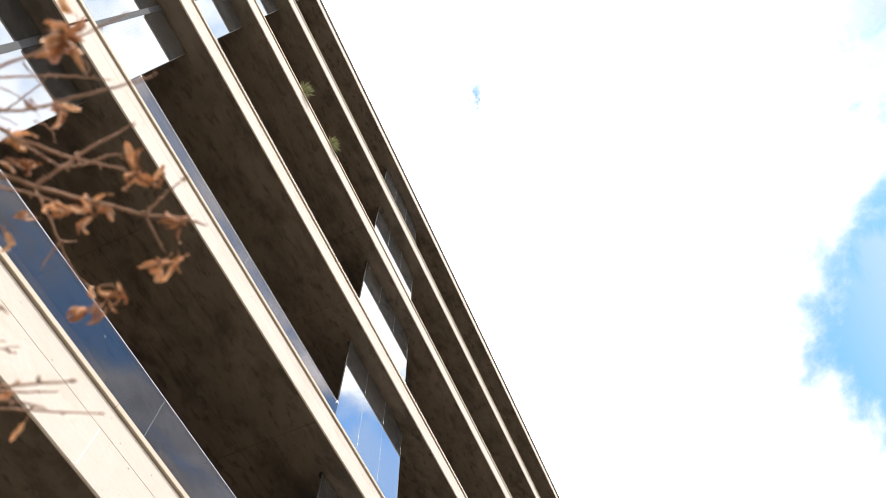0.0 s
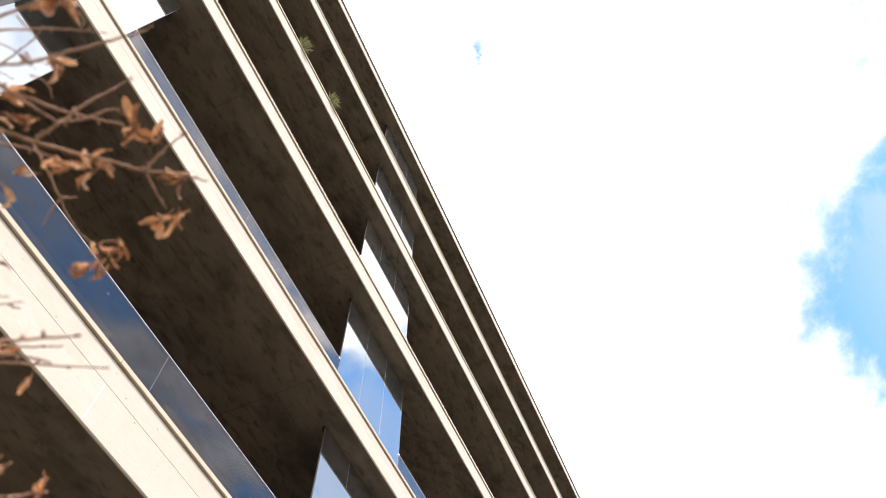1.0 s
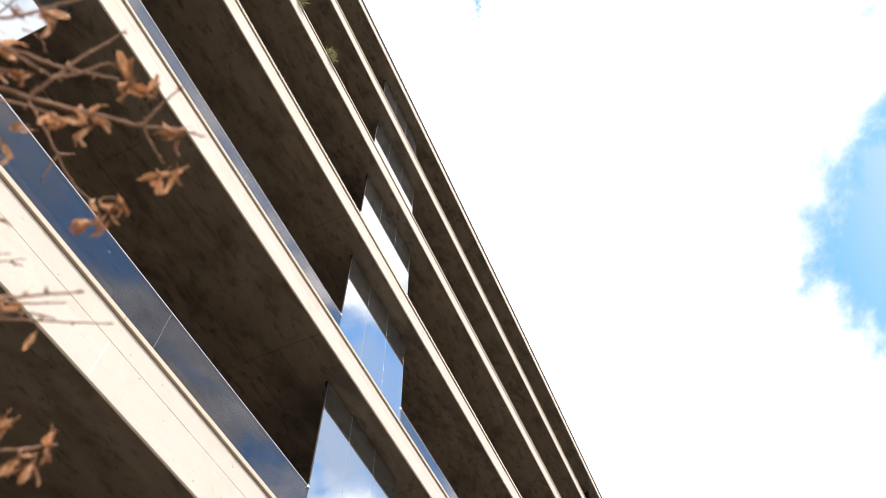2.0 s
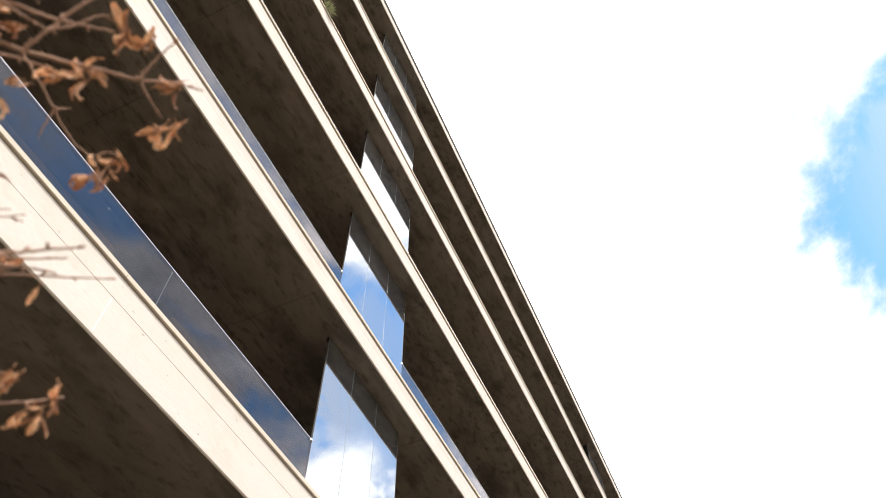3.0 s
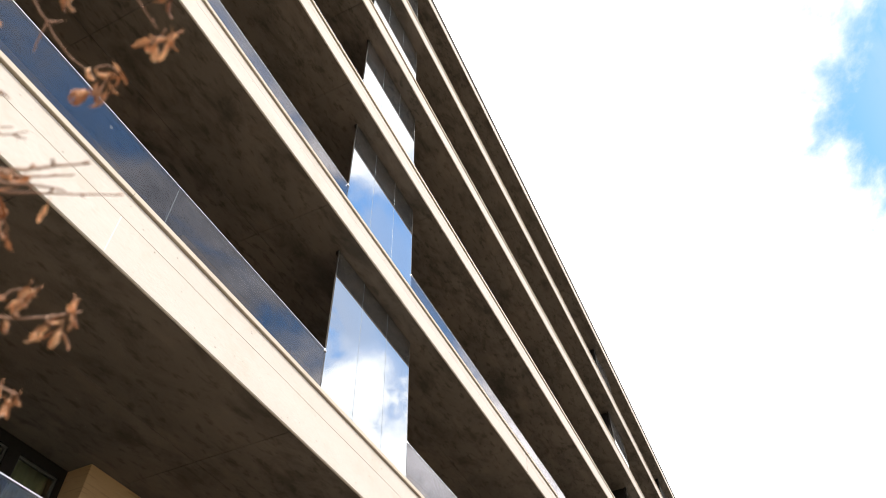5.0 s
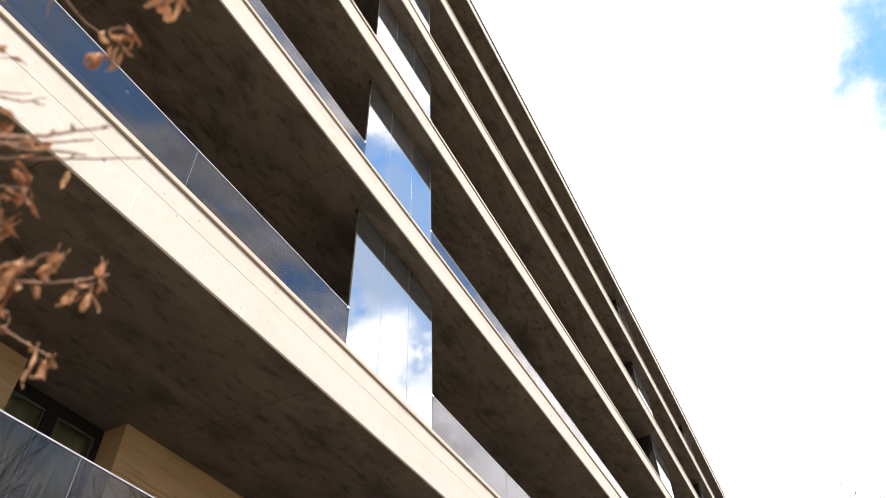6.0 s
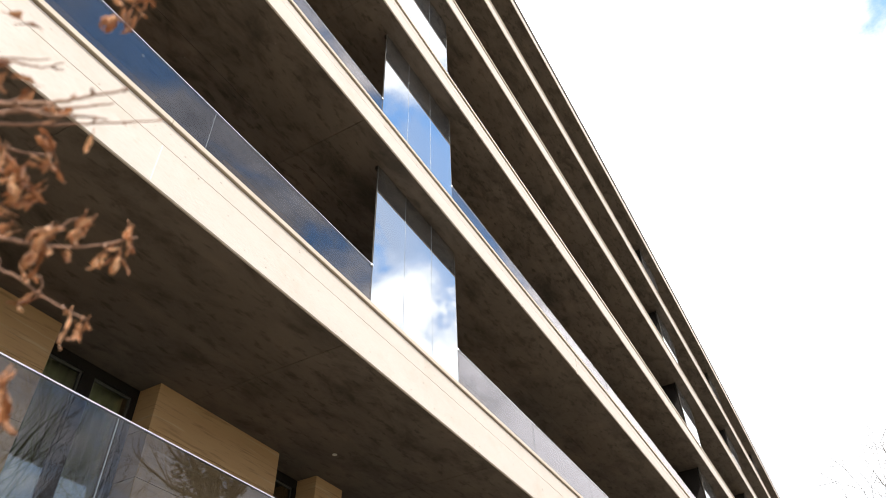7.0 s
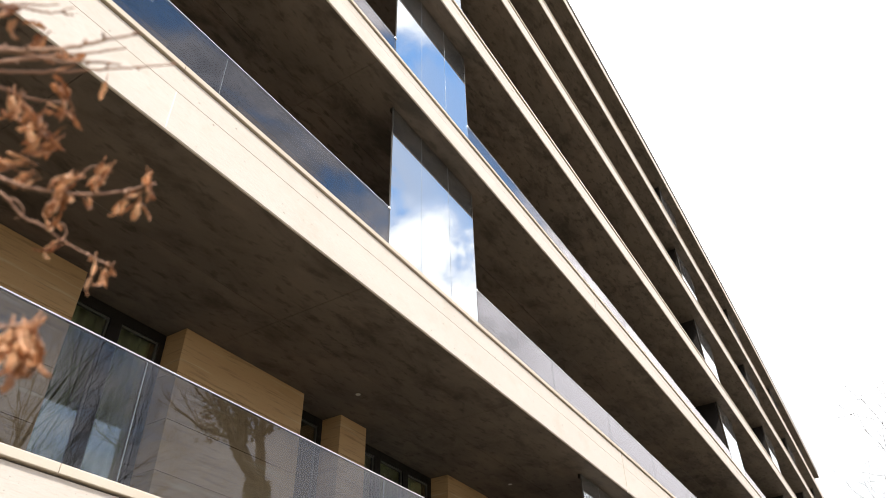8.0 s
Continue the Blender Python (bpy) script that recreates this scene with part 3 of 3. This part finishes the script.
def bare_tree(x, y, height, seed, label, ivy=False, depth=5, lean=(0, 0), forks=1, twigs=2, thin=0.004, clear=0.30, limbs=()):
    rng = random.Random(seed)
    tree = thing("bare_tree", (x, y, 0), label, "tree", "bare trees")
    trunk, crown = bmesh.new(), bmesh.new()
    top = height * clear
    pts = [Vector((lean[0] * t * t, lean[1] * t * t, -0.15 + (top + 0.15) * t)) for t in (0, 0.15, 0.5, 1)]
    r = height * 0.020
    tube(trunk, pts, [r * 1.35, r * 1.05, r * 0.95, r * 0.85], 10)
    for way in limbs:
        grow(crown, rng, pts[-1] - Vector((0, 0, 0.1)), Vector(way).normalized(), height * 0.16, r * 0.62, depth - 1, twigs, thin)
    for i in range(0 if limbs else 2 + forks):
        a = 2 * math.pi * i / (2 + forks) + rng.uniform(-0.4, 0.4)
        way = Vector((math.cos(a) * 0.5 + lean[0] * 0.1, math.sin(a) * 0.5 + lean[1] * 0.1, 0.85)).normalized()
        grow(crown, rng, pts[-1] - Vector((0, 0, 0.1)), way, height * 0.24, r * 0.68, depth - 1, twigs, thin)
    if ivy:
        leaves = bmesh.new()
        limb = [v.co.copy() for v in crown.verts if (v.co - pts[-1]).length < height * 0.19]
        spots = []
        for i in range(4200):
            a, at = rng.uniform(0, 2 * math.pi), pts[0].lerp(pts[-1], math.sqrt(rng.random()))
            spots.append(at + Vector((math.cos(a), math.sin(a), 0)) * r * rng.uniform(0.85, 1.3))
        spots += [rng.choice(limb) + Vector((rng.gauss(0, 0.06), rng.gauss(0, 0.06), rng.gauss(0, 0.12))) for i in range(2000)]
        for c in spots:
            u = Vector((rng.gauss(0, 1), rng.gauss(0, 1), rng.gauss(0, 1))).normalized() * rng.uniform(0.03, 0.06)
            v = u.orthogonal().normalized() * u.length
            leaves.faces.new([leaves.verts.new(c + q) for q in (-u, v, u, -v)])
        part("ivy", leaves, IVY, tree, "dull green ivy on the trunk")
    part("trunk", trunk, BARK, tree)
    part("crown", crown, BARK, tree, "bare twiggy branches")
    return tree


bare_tree(23.5, -1.75, 11.6, 11, "bare winter tree with fine branch tips beside the building", depth=6, thin=0.006)
bare_tree(64.0, -4.0, 23.5, 12, "distant bare winter tree with dense twigs", depth=6, thin=0.014)
bare_tree(15.3, -8.8, 15.6, 7, "bare winter tree with an ivy-clad forked trunk on the lawn", ivy=True, clear=0.60, depth=5,
          limbs=((-0.86, 0.0, 0.55), (0.04, -0.05, 1.0), (0.1, -0.75, 0.6)))
bare_tree(7.6, -9.2, 12.4, 21, "slender bare winter tree with dense upright twigs", depth=6)
bare_tree(5.0, -11.0, 10.0, 9, "bare winter tree on the lawn opposite the building", depth=6)


# ---- the dry-leaved shrub by the camera ----
STEM = [(0.357, 1.197, -0.100), (0.367, 1.167, 0.700), (0.377, 1.157, 1.300), (0.377, 1.147, 1.946), (0.286, 0.989, 2.120), (0.191, 0.889, 2.257), (0.138, 0.773, 2.370), (-0.009, 0.698, 2.453), (-0.126, 0.628, 2.498), (-0.183, 0.598, 2.509)]
shrub = thing("shrub", (0, 0, 0), "thin shrub with curled dry brown leaves still on its twigs", "shrub")
bm = bmesh.new()
line = smooth_line(STEM, 5)
tube(bm, line, [0.016 - 0.011 * i / (len(line) - 1) for i in range(len(line))], 8)
part("stem", bm, TWIG, shrub, smooth=True)


def twig(radius, *points, rooted=False):
    """A tapered, slightly crooked twig with buds; a rooted one springs from the stem."""
    rng = random.Random(int(radius * 1e6) + int(abs(points[-1][2]) * 1e4))
    line = smooth_line(points, 8)
    if rooted:
        foot = min((Vector(s) for s in smooth_line(STEM, 8)), key=lambda s: (s - line[0]).length + max(0, s.z - line[0].z) * 2)
        line = [foot, foot.lerp(line[0], 0.5) + Vector((0, 0, 0.005)), *line]
    line = [p + Vector([rng.gauss(0, 0.0005) for q in range(3)]) for p in line]
    count = len(line)
    bm = bmesh.new()
    tube(bm, line, [radius * (1.0 - 0.62 * i / (count - 1)) * (1.0 + 0.08 * math.sin(i * 2.3)) for i in range(count)], 6)
    for i in range(5, count - 1, 6):      # buds
        d = Vector((rng.gauss(0, 1), rng.gauss(0, 1), rng.gauss(0, 1))).normalized()
        tube(bm, [line[i], line[i] + d * radius * 1.5, line[i] + d * radius * 2.4], [radius * 0.6, radius * 0.6, radius * 0.15], 5)
    part("twig", bm, TWIG, shrub, smooth=True)


twig(0.0026, (-0.091, 0.580, 2.486), (-0.089, 0.546, 2.508), (-0.086, 0.492, 2.539), (-0.084, 0.453, 2.559), (-0.085, 0.397, 2.584), rooted=True)
twig(0.0022, (-0.095, 0.601, 2.520), (-0.081, 0.573, 2.539), (-0.052, 0.518, 2.573), (-0.021, 0.473, 2.597), rooted=True)
twig(0.0028, (-0.055, 0.564, 2.427), (-0.043, 0.539, 2.444), (-0.029, 0.512, 2.462), (-0.018, 0.462, 2.490), (-0.005, 0.403, 2.519), (-0.005, 0.384, 2.527), rooted=True)
twig(0.0036, (-0.061, 0.597, 2.477), (-0.026, 0.582, 2.489), (0.030, 0.549, 2.509), (0.053, 0.528, 2.520), (0.087, 0.495, 2.536), rooted=True)
twig(0.0040, (-0.007, 0.620, 2.450), (0.021, 0.601, 2.463), (0.071, 0.565, 2.484), (0.120, 0.522, 2.505), (0.148, 0.497, 2.515), (0.170, 0.467, 2.527), (0.200, 0.438, 2.535), rooted=True)
twig(0.0030, (0.010, 0.646, 2.467), (0.036, 0.625, 2.482), (0.063, 0.602, 2.497), (0.102, 0.575, 2.510), rooted=True)
twig(0.0028, (0.051, 0.577, 2.478), (0.049, 0.561, 2.489), (0.048, 0.546, 2.498), (0.056, 0.525, 2.510), (0.062, 0.494, 2.527), (0.077, 0.483, 2.532))
twig(0.0030, (-0.027, 0.576, 2.481), (0.008, 0.564, 2.488), (0.031, 0.555, 2.494), (0.048, 0.548, 2.497))
twig(0.0026, (0.051, 0.588, 2.554), (0.045, 0.545, 2.580), (0.044, 0.515, 2.596), (0.042, 0.484, 2.612))
twig(0.0022, (0.062, 0.665, 2.599), (0.095, 0.667, 2.595), (0.143, 0.672, 2.585), (0.191, 0.675, 2.575), (0.238, 0.664, 2.572))
twig(0.0018, (0.145, 0.671, 2.585), (0.150, 0.665, 2.589), (0.157, 0.655, 2.595))
twig(0.0018, (0.146, 0.673, 2.584), (0.157, 0.691, 2.570), (0.166, 0.704, 2.558))
twig(0.0024, (0.149, 0.496, 2.515), (0.142, 0.479, 2.526), (0.136, 0.458, 2.537), (0.131, 0.431, 2.551))
twig(0.0018, (0.156, 0.505, 2.532), (0.185, 0.506, 2.526), (0.209, 0.505, 2.521))
twig(0.0016, (-0.047, 0.718, 2.625), (-0.050, 0.664, 2.661), (-0.056, 0.636, 2.678), (-0.062, 0.614, 2.691), (-0.070, 0.600, 2.698), rooted=True)
twig(0.0016, (-0.110, 0.682, 2.646), (-0.079, 0.659, 2.663), (-0.056, 0.647, 2.672), (-0.037, 0.645, 2.673), rooted=True)
twig(0.0016, (-0.096, 0.620, 2.685), (-0.073, 0.618, 2.688), (-0.029, 0.613, 2.692))
twig(0.0016, (-0.074, 0.703, 2.634), (-0.044, 0.678, 2.652), (-0.023, 0.668, 2.660), rooted=True)
twig(0.0014, (-0.018, 0.571, 2.543), (-0.007, 0.564, 2.548), (0.006, 0.561, 2.549), (0.017, 0.566, 2.546))
twig(0.0014, (-0.065, 0.491, 2.586), (-0.053, 0.487, 2.589), (-0.045, 0.489, 2.588), (-0.041, 0.497, 2.584))
twig(0.0014, (0.200, 0.577, 2.455), (0.203, 0.566, 2.461), (0.210, 0.559, 2.464), (0.220, 0.559, 2.462))
twig(0.0018, (0.158, 0.748, 2.391), (0.183, 0.726, 2.406), (0.197, 0.715, 2.412), (0.207, 0.704, 2.419), rooted=True)
twig(0.0020, (0.156, 0.735, 2.376), (0.183, 0.716, 2.388), (0.204, 0.703, 2.394), (0.218, 0.683, 2.408), rooted=True)
twig(0.0016, (0.211, 0.696, 2.399), (0.217, 0.693, 2.400), (0.223, 0.689, 2.402))
twig(0.0030, (0.196, 0.751, 2.322), (0.219, 0.729, 2.338), (0.238, 0.709, 2.352), (0.263, 0.684, 2.366), (0.285, 0.658, 2.381), rooted=True)
twig(0.0038, (0.145, 0.688, 2.240), (0.167, 0.670, 2.253), (0.191, 0.651, 2.266), (0.217, 0.625, 2.282), (0.233, 0.603, 2.296), (0.256, 0.573, 2.313), rooted=True)
twig(0.0030, (0.145, 0.717, 2.283), (0.174, 0.703, 2.290), (0.224, 0.677, 2.302), (0.260, 0.647, 2.317), (0.277, 0.635, 2.321), rooted=True)
twig(0.0028, (0.174, 0.778, 2.300), (0.200, 0.759, 2.313), (0.236, 0.731, 2.331), (0.272, 0.699, 2.350), (0.303, 0.667, 2.366), (0.340, 0.626, 2.385), rooted=True)
twig(0.0024, (0.179, 0.783, 2.294), (0.211, 0.768, 2.300), (0.240, 0.758, 2.303), (0.272, 0.738, 2.312), rooted=True)
twig(0.0030, (0.233, 0.816, 2.205), (0.266, 0.802, 2.209), (0.296, 0.791, 2.210), (0.323, 0.776, 2.216), (0.359, 0.751, 2.226), (0.386, 0.724, 2.242), (0.405, 0.701, 2.256), rooted=True)
twig(0.0020, (0.249, 0.840, 2.201), (0.267, 0.815, 2.226), (0.279, 0.796, 2.245), (0.284, 0.771, 2.272), (0.291, 0.759, 2.283), rooted=True)
twig(0.0018, (0.330, 0.779, 2.225), (0.335, 0.765, 2.239), (0.337, 0.751, 2.254), (0.348, 0.738, 2.263))
twig(0.0024, (0.242, 0.847, 2.228), (0.290, 0.840, 2.218), (0.322, 0.839, 2.203), (0.346, 0.832, 2.201), (0.373, 0.826, 2.193), (0.411, 0.814, 2.184), (0.437, 0.803, 2.181), rooted=True)
twig(0.0014, (0.347, 0.829, 2.203), (0.363, 0.818, 2.209), (0.372, 0.820, 2.202), (0.375, 0.829, 2.187))
twig(0.0014, (0.299, 0.837, 2.218), (0.312, 0.835, 2.215), (0.320, 0.838, 2.207), (0.316, 0.845, 2.198))
twig(0.0016, (0.388, 0.724, 2.241), (0.388, 0.732, 2.231), (0.389, 0.740, 2.222))
twig(0.0030, (0.295, 0.781, 1.996), (0.318, 0.765, 2.009), (0.347, 0.744, 2.023), rooted=True)


def leaf_mesh(seed):
    """A curled, folded dead leaf about five centimetres long, on a short stalk."""
    rng = random.Random(seed)
    bm = bmesh.new()
    rows, cols = 12, 7
    curl, fold, wave = rng.uniform(0.5, 2.4) * rng.choice((-1, 1)), rng.uniform(1.2, 2.9), rng.uniform(0, 6)
    length, width = rng.uniform(0.028, 0.042), rng.uniform(0.005, 0.010)
    grid = []
    y = z = 0.0
    for i in range(rows + 1):
        t = i / rows
        a = curl * (t - 0.2) * abs(t)
        if i:
            y += math.cos(a) * length / rows
            z += math.sin(a) * length / rows
        w = width * (math.sin(math.pi * min(1, t * 0.94 + 0.05)) ** 0.75)
        row = []
        for j in range(cols + 1):
            u = j / cols * 2 - 1
            ang = u * fold
            px = math.sin(ang) / fold * w
            pz = (1 - math.cos(ang)) / fold * w + 0.0014 * math.sin(9 * t + wave + 3 * u) + 0.0012 * math.sin(23 * t + 2 * wave - 5 * u)
            row.append(bm.verts.new((px, y - math.sin(a) * pz, z + math.cos(a) * pz)))
        grid.append(row)
    for p, q in zip(grid, grid[1:]):
        for j in range(cols):
            bm.faces.new((p[j], p[j + 1], q[j + 1], q[j]))
    tube(bm, [(0, -0.012, 0.002), (0, -0.004, 0.0), (0, 0.004, 0.0)], [0.0006, 0.0008, 0.0006], 4)
    return mesh_of(bm, LEAF, "leaf", True)


LEAVES = [leaf_mesh(s) for s in range(9)]
leaf_rng = random.Random(21)


def bunch(start, end, count, size):
    """Dead leaves that hang close together, from one spot of a twig towards another spot."""
    start, end = Vector(start), Vector(end)
    reach = (end - start).length
    for i in range(count):
        ob = part("leaf", leaf_rng.choice(LEAVES), LEAF, shrub)
        k = size * leaf_rng.uniform(0.75, 1.05) * (1.0 if count > 1 else reach / 0.036)
        slack = max(0.0, reach - 0.036 * k) * (i / (count - 1) if count > 1 else 0)
        loose = 0.42 if count > 1 else 0.1
        way = ((end - start).normalized() + Vector([leaf_rng.gauss(0, loose) for q in range(3)])).normalized()
        spot = start + (end - start).normalized() * slack + Vector([leaf_rng.gauss(0, 0.004) for q in range(3)])
        turn = way.to_track_quat("Y", "Z").to_matrix().to_4x4() @ Matrix.Rotation(leaf_rng.uniform(0, 6.28), 4, "Y")
        ob.matrix_local = Matrix.Translation(spot) @ turn @ Matrix.Diagonal((k, k, k, 1))


bunch((-0.094, 0.434, 2.500), (-0.124, 0.447, 2.490), 3, 1.10)
bunch((-0.092, 0.451, 2.492), (-0.070, 0.439, 2.500), 5, 1.30)
bunch((-0.082, 0.445, 2.496), (-0.062, 0.469, 2.485), 3, 1.00)
bunch((-0.085, 0.491, 2.540), (-0.082, 0.516, 2.526), 3, 0.90)
bunch((-0.023, 0.516, 2.517), (0.000, 0.517, 2.517), 4, 1.00)
bunch((-0.026, 0.534, 2.507), (-0.031, 0.543, 2.501), 2, 0.70)
bunch((-0.014, 0.584, 2.488), (0.011, 0.576, 2.492), 4, 1.10)
bunch((0.013, 0.591, 2.483), (0.036, 0.574, 2.493), 4, 1.10)
bunch((0.091, 0.482, 2.531), (0.073, 0.473, 2.537), 2, 1.10)
bunch((0.095, 0.482, 2.530), (0.101, 0.511, 2.514), 3, 1.00)
bunch((0.098, 0.484, 2.529), (0.126, 0.476, 2.530), 4, 1.00)
bunch((0.117, 0.473, 2.533), (0.107, 0.451, 2.544), 2, 0.90)
bunch((0.097, 0.580, 2.508), (0.087, 0.607, 2.491), 4, 1.00)
bunch((0.088, 0.605, 2.492), (0.080, 0.628, 2.477), 2, 0.80)
bunch((0.102, 0.548, 2.492), (0.092, 0.531, 2.504), 3, 0.90)
bunch((0.107, 0.550, 2.490), (0.108, 0.571, 2.476), 3, 1.00)
bunch((0.124, 0.548, 2.489), (0.123, 0.567, 2.477), 2, 0.90)
bunch((0.114, 0.539, 2.496), (0.133, 0.525, 2.502), 3, 0.90)
bunch((0.173, 0.459, 2.530), (0.166, 0.475, 2.523), 2, 0.80)
bunch((0.177, 0.464, 2.527), (0.175, 0.490, 2.514), 3, 0.90)
bunch((0.178, 0.464, 2.527), (0.192, 0.474, 2.519), 2, 0.80)
bunch((0.130, 0.438, 2.548), (0.146, 0.434, 2.547), 1, 0.80)
bunch((0.215, 0.485, 2.507), (0.214, 0.509, 2.494), 4, 0.90)
bunch((0.214, 0.505, 2.497), (0.201, 0.537, 2.480), 4, 0.90)
bunch((0.219, 0.495, 2.501), (0.230, 0.517, 2.486), 2, 0.80)
bunch((0.217, 0.558, 2.463), (0.227, 0.557, 2.461), 3, 0.80)
bunch((0.221, 0.564, 2.458), (0.207, 0.578, 2.452), 2, 0.80)
bunch((0.219, 0.586, 2.456), (0.215, 0.602, 2.446), 3, 0.80)
bunch((0.219, 0.603, 2.444), (0.206, 0.626, 2.430), 4, 0.90)
bunch((0.226, 0.587, 2.453), (0.235, 0.605, 2.438), 3, 0.90)
bunch((0.223, 0.575, 2.462), (0.237, 0.573, 2.460), 2, 0.70)
bunch((0.046, 0.448, 2.563), (0.055, 0.453, 2.560), 1, 0.50)
bunch((0.078, 0.612, 2.414), (0.091, 0.609, 2.415), 2, 0.80)
bunch((-0.006, 0.377, 2.584), (0.001, 0.374, 2.585), 1, 0.40)
bunch((0.147, 0.678, 2.401), (0.160, 0.672, 2.404), 2, 0.80)
bunch((0.214, 0.726, 2.343), (0.237, 0.708, 2.353), 3, 0.90)
bunch((0.239, 0.704, 2.342), (0.254, 0.698, 2.342), 2, 0.90)
bunch((0.196, 0.670, 2.316), (0.184, 0.688, 2.302), 3, 0.90)
bunch((0.246, 0.695, 2.334), (0.235, 0.713, 2.321), 2, 0.80)
bunch((0.157, 0.673, 2.322), (0.155, 0.685, 2.312), 4, 1.10)
bunch((0.273, 0.728, 2.307), (0.262, 0.718, 2.321), 2, 1.00)
bunch((0.272, 0.728, 2.308), (0.284, 0.733, 2.297), 2, 0.90)
bunch((0.273, 0.736, 2.299), (0.259, 0.751, 2.289), 2, 0.80)
bunch((0.280, 0.734, 2.298), (0.284, 0.745, 2.285), 2, 0.70)
bunch((0.293, 0.699, 2.341), (0.304, 0.721, 2.317), 1, 1.20)
bunch((0.228, 0.762, 2.303), (0.240, 0.786, 2.272), 6, 1.10)
bunch((0.257, 0.764, 2.290), (0.264, 0.793, 2.254), 6, 1.10)
bunch((0.274, 0.770, 2.277), (0.279, 0.790, 2.252), 5, 1.00)
bunch((0.292, 0.759, 2.282), (0.291, 0.787, 2.251), 5, 1.00)
bunch((0.278, 0.790, 2.236), (0.259, 0.803, 2.228), 5, 1.10)
bunch((0.293, 0.790, 2.229), (0.279, 0.812, 2.208), 4, 1.00)
bunch((0.330, 0.758, 2.234), (0.325, 0.775, 2.217), 6, 1.00)
bunch((0.324, 0.778, 2.213), (0.316, 0.799, 2.190), 4, 1.10)
bunch((0.328, 0.773, 2.217), (0.347, 0.771, 2.210), 2, 0.90)
bunch((0.350, 0.760, 2.222), (0.373, 0.763, 2.205), 2, 0.70)
bunch((0.349, 0.729, 2.257), (0.347, 0.758, 2.225), 7, 1.00)
bunch((0.397, 0.700, 2.262), (0.406, 0.707, 2.248), 3, 0.80)
bunch((0.405, 0.704, 2.252), (0.416, 0.709, 2.240), 2, 0.70)
bunch((0.399, 0.718, 2.242), (0.395, 0.726, 2.234), 2, 0.60)
bunch((0.387, 0.731, 2.234), (0.391, 0.755, 2.203), 3, 0.90)
bunch((0.402, 0.723, 2.233), (0.415, 0.740, 2.205), 3, 0.90)
bunch((0.403, 0.728, 2.227), (0.397, 0.751, 2.204), 1, 0.80)
bunch((0.373, 0.826, 2.193), (0.359, 0.849, 2.168), 3, 0.90)
bunch((0.349, 0.827, 2.206), (0.369, 0.828, 2.191), 2, 0.80)
bunch((0.411, 0.814, 2.184), (0.418, 0.830, 2.157), 2, 0.80)
bunch((0.431, 0.810, 2.175), (0.436, 0.830, 2.142), 4, 0.90)
bunch((0.435, 0.802, 2.183), (0.443, 0.806, 2.172), 2, 0.70)
bunch((0.343, 0.748, 2.020), (0.342, 0.776, 1.969), 9, 1.35)
bunch((0.342, 0.750, 2.017), (0.373, 0.762, 1.967), 7, 1.30)
bunch((0.334, 0.759, 2.008), (0.360, 0.777, 1.950), 8, 1.35)
bunch((0.333, 0.758, 2.011), (0.329, 0.780, 1.971), 5, 1.30)
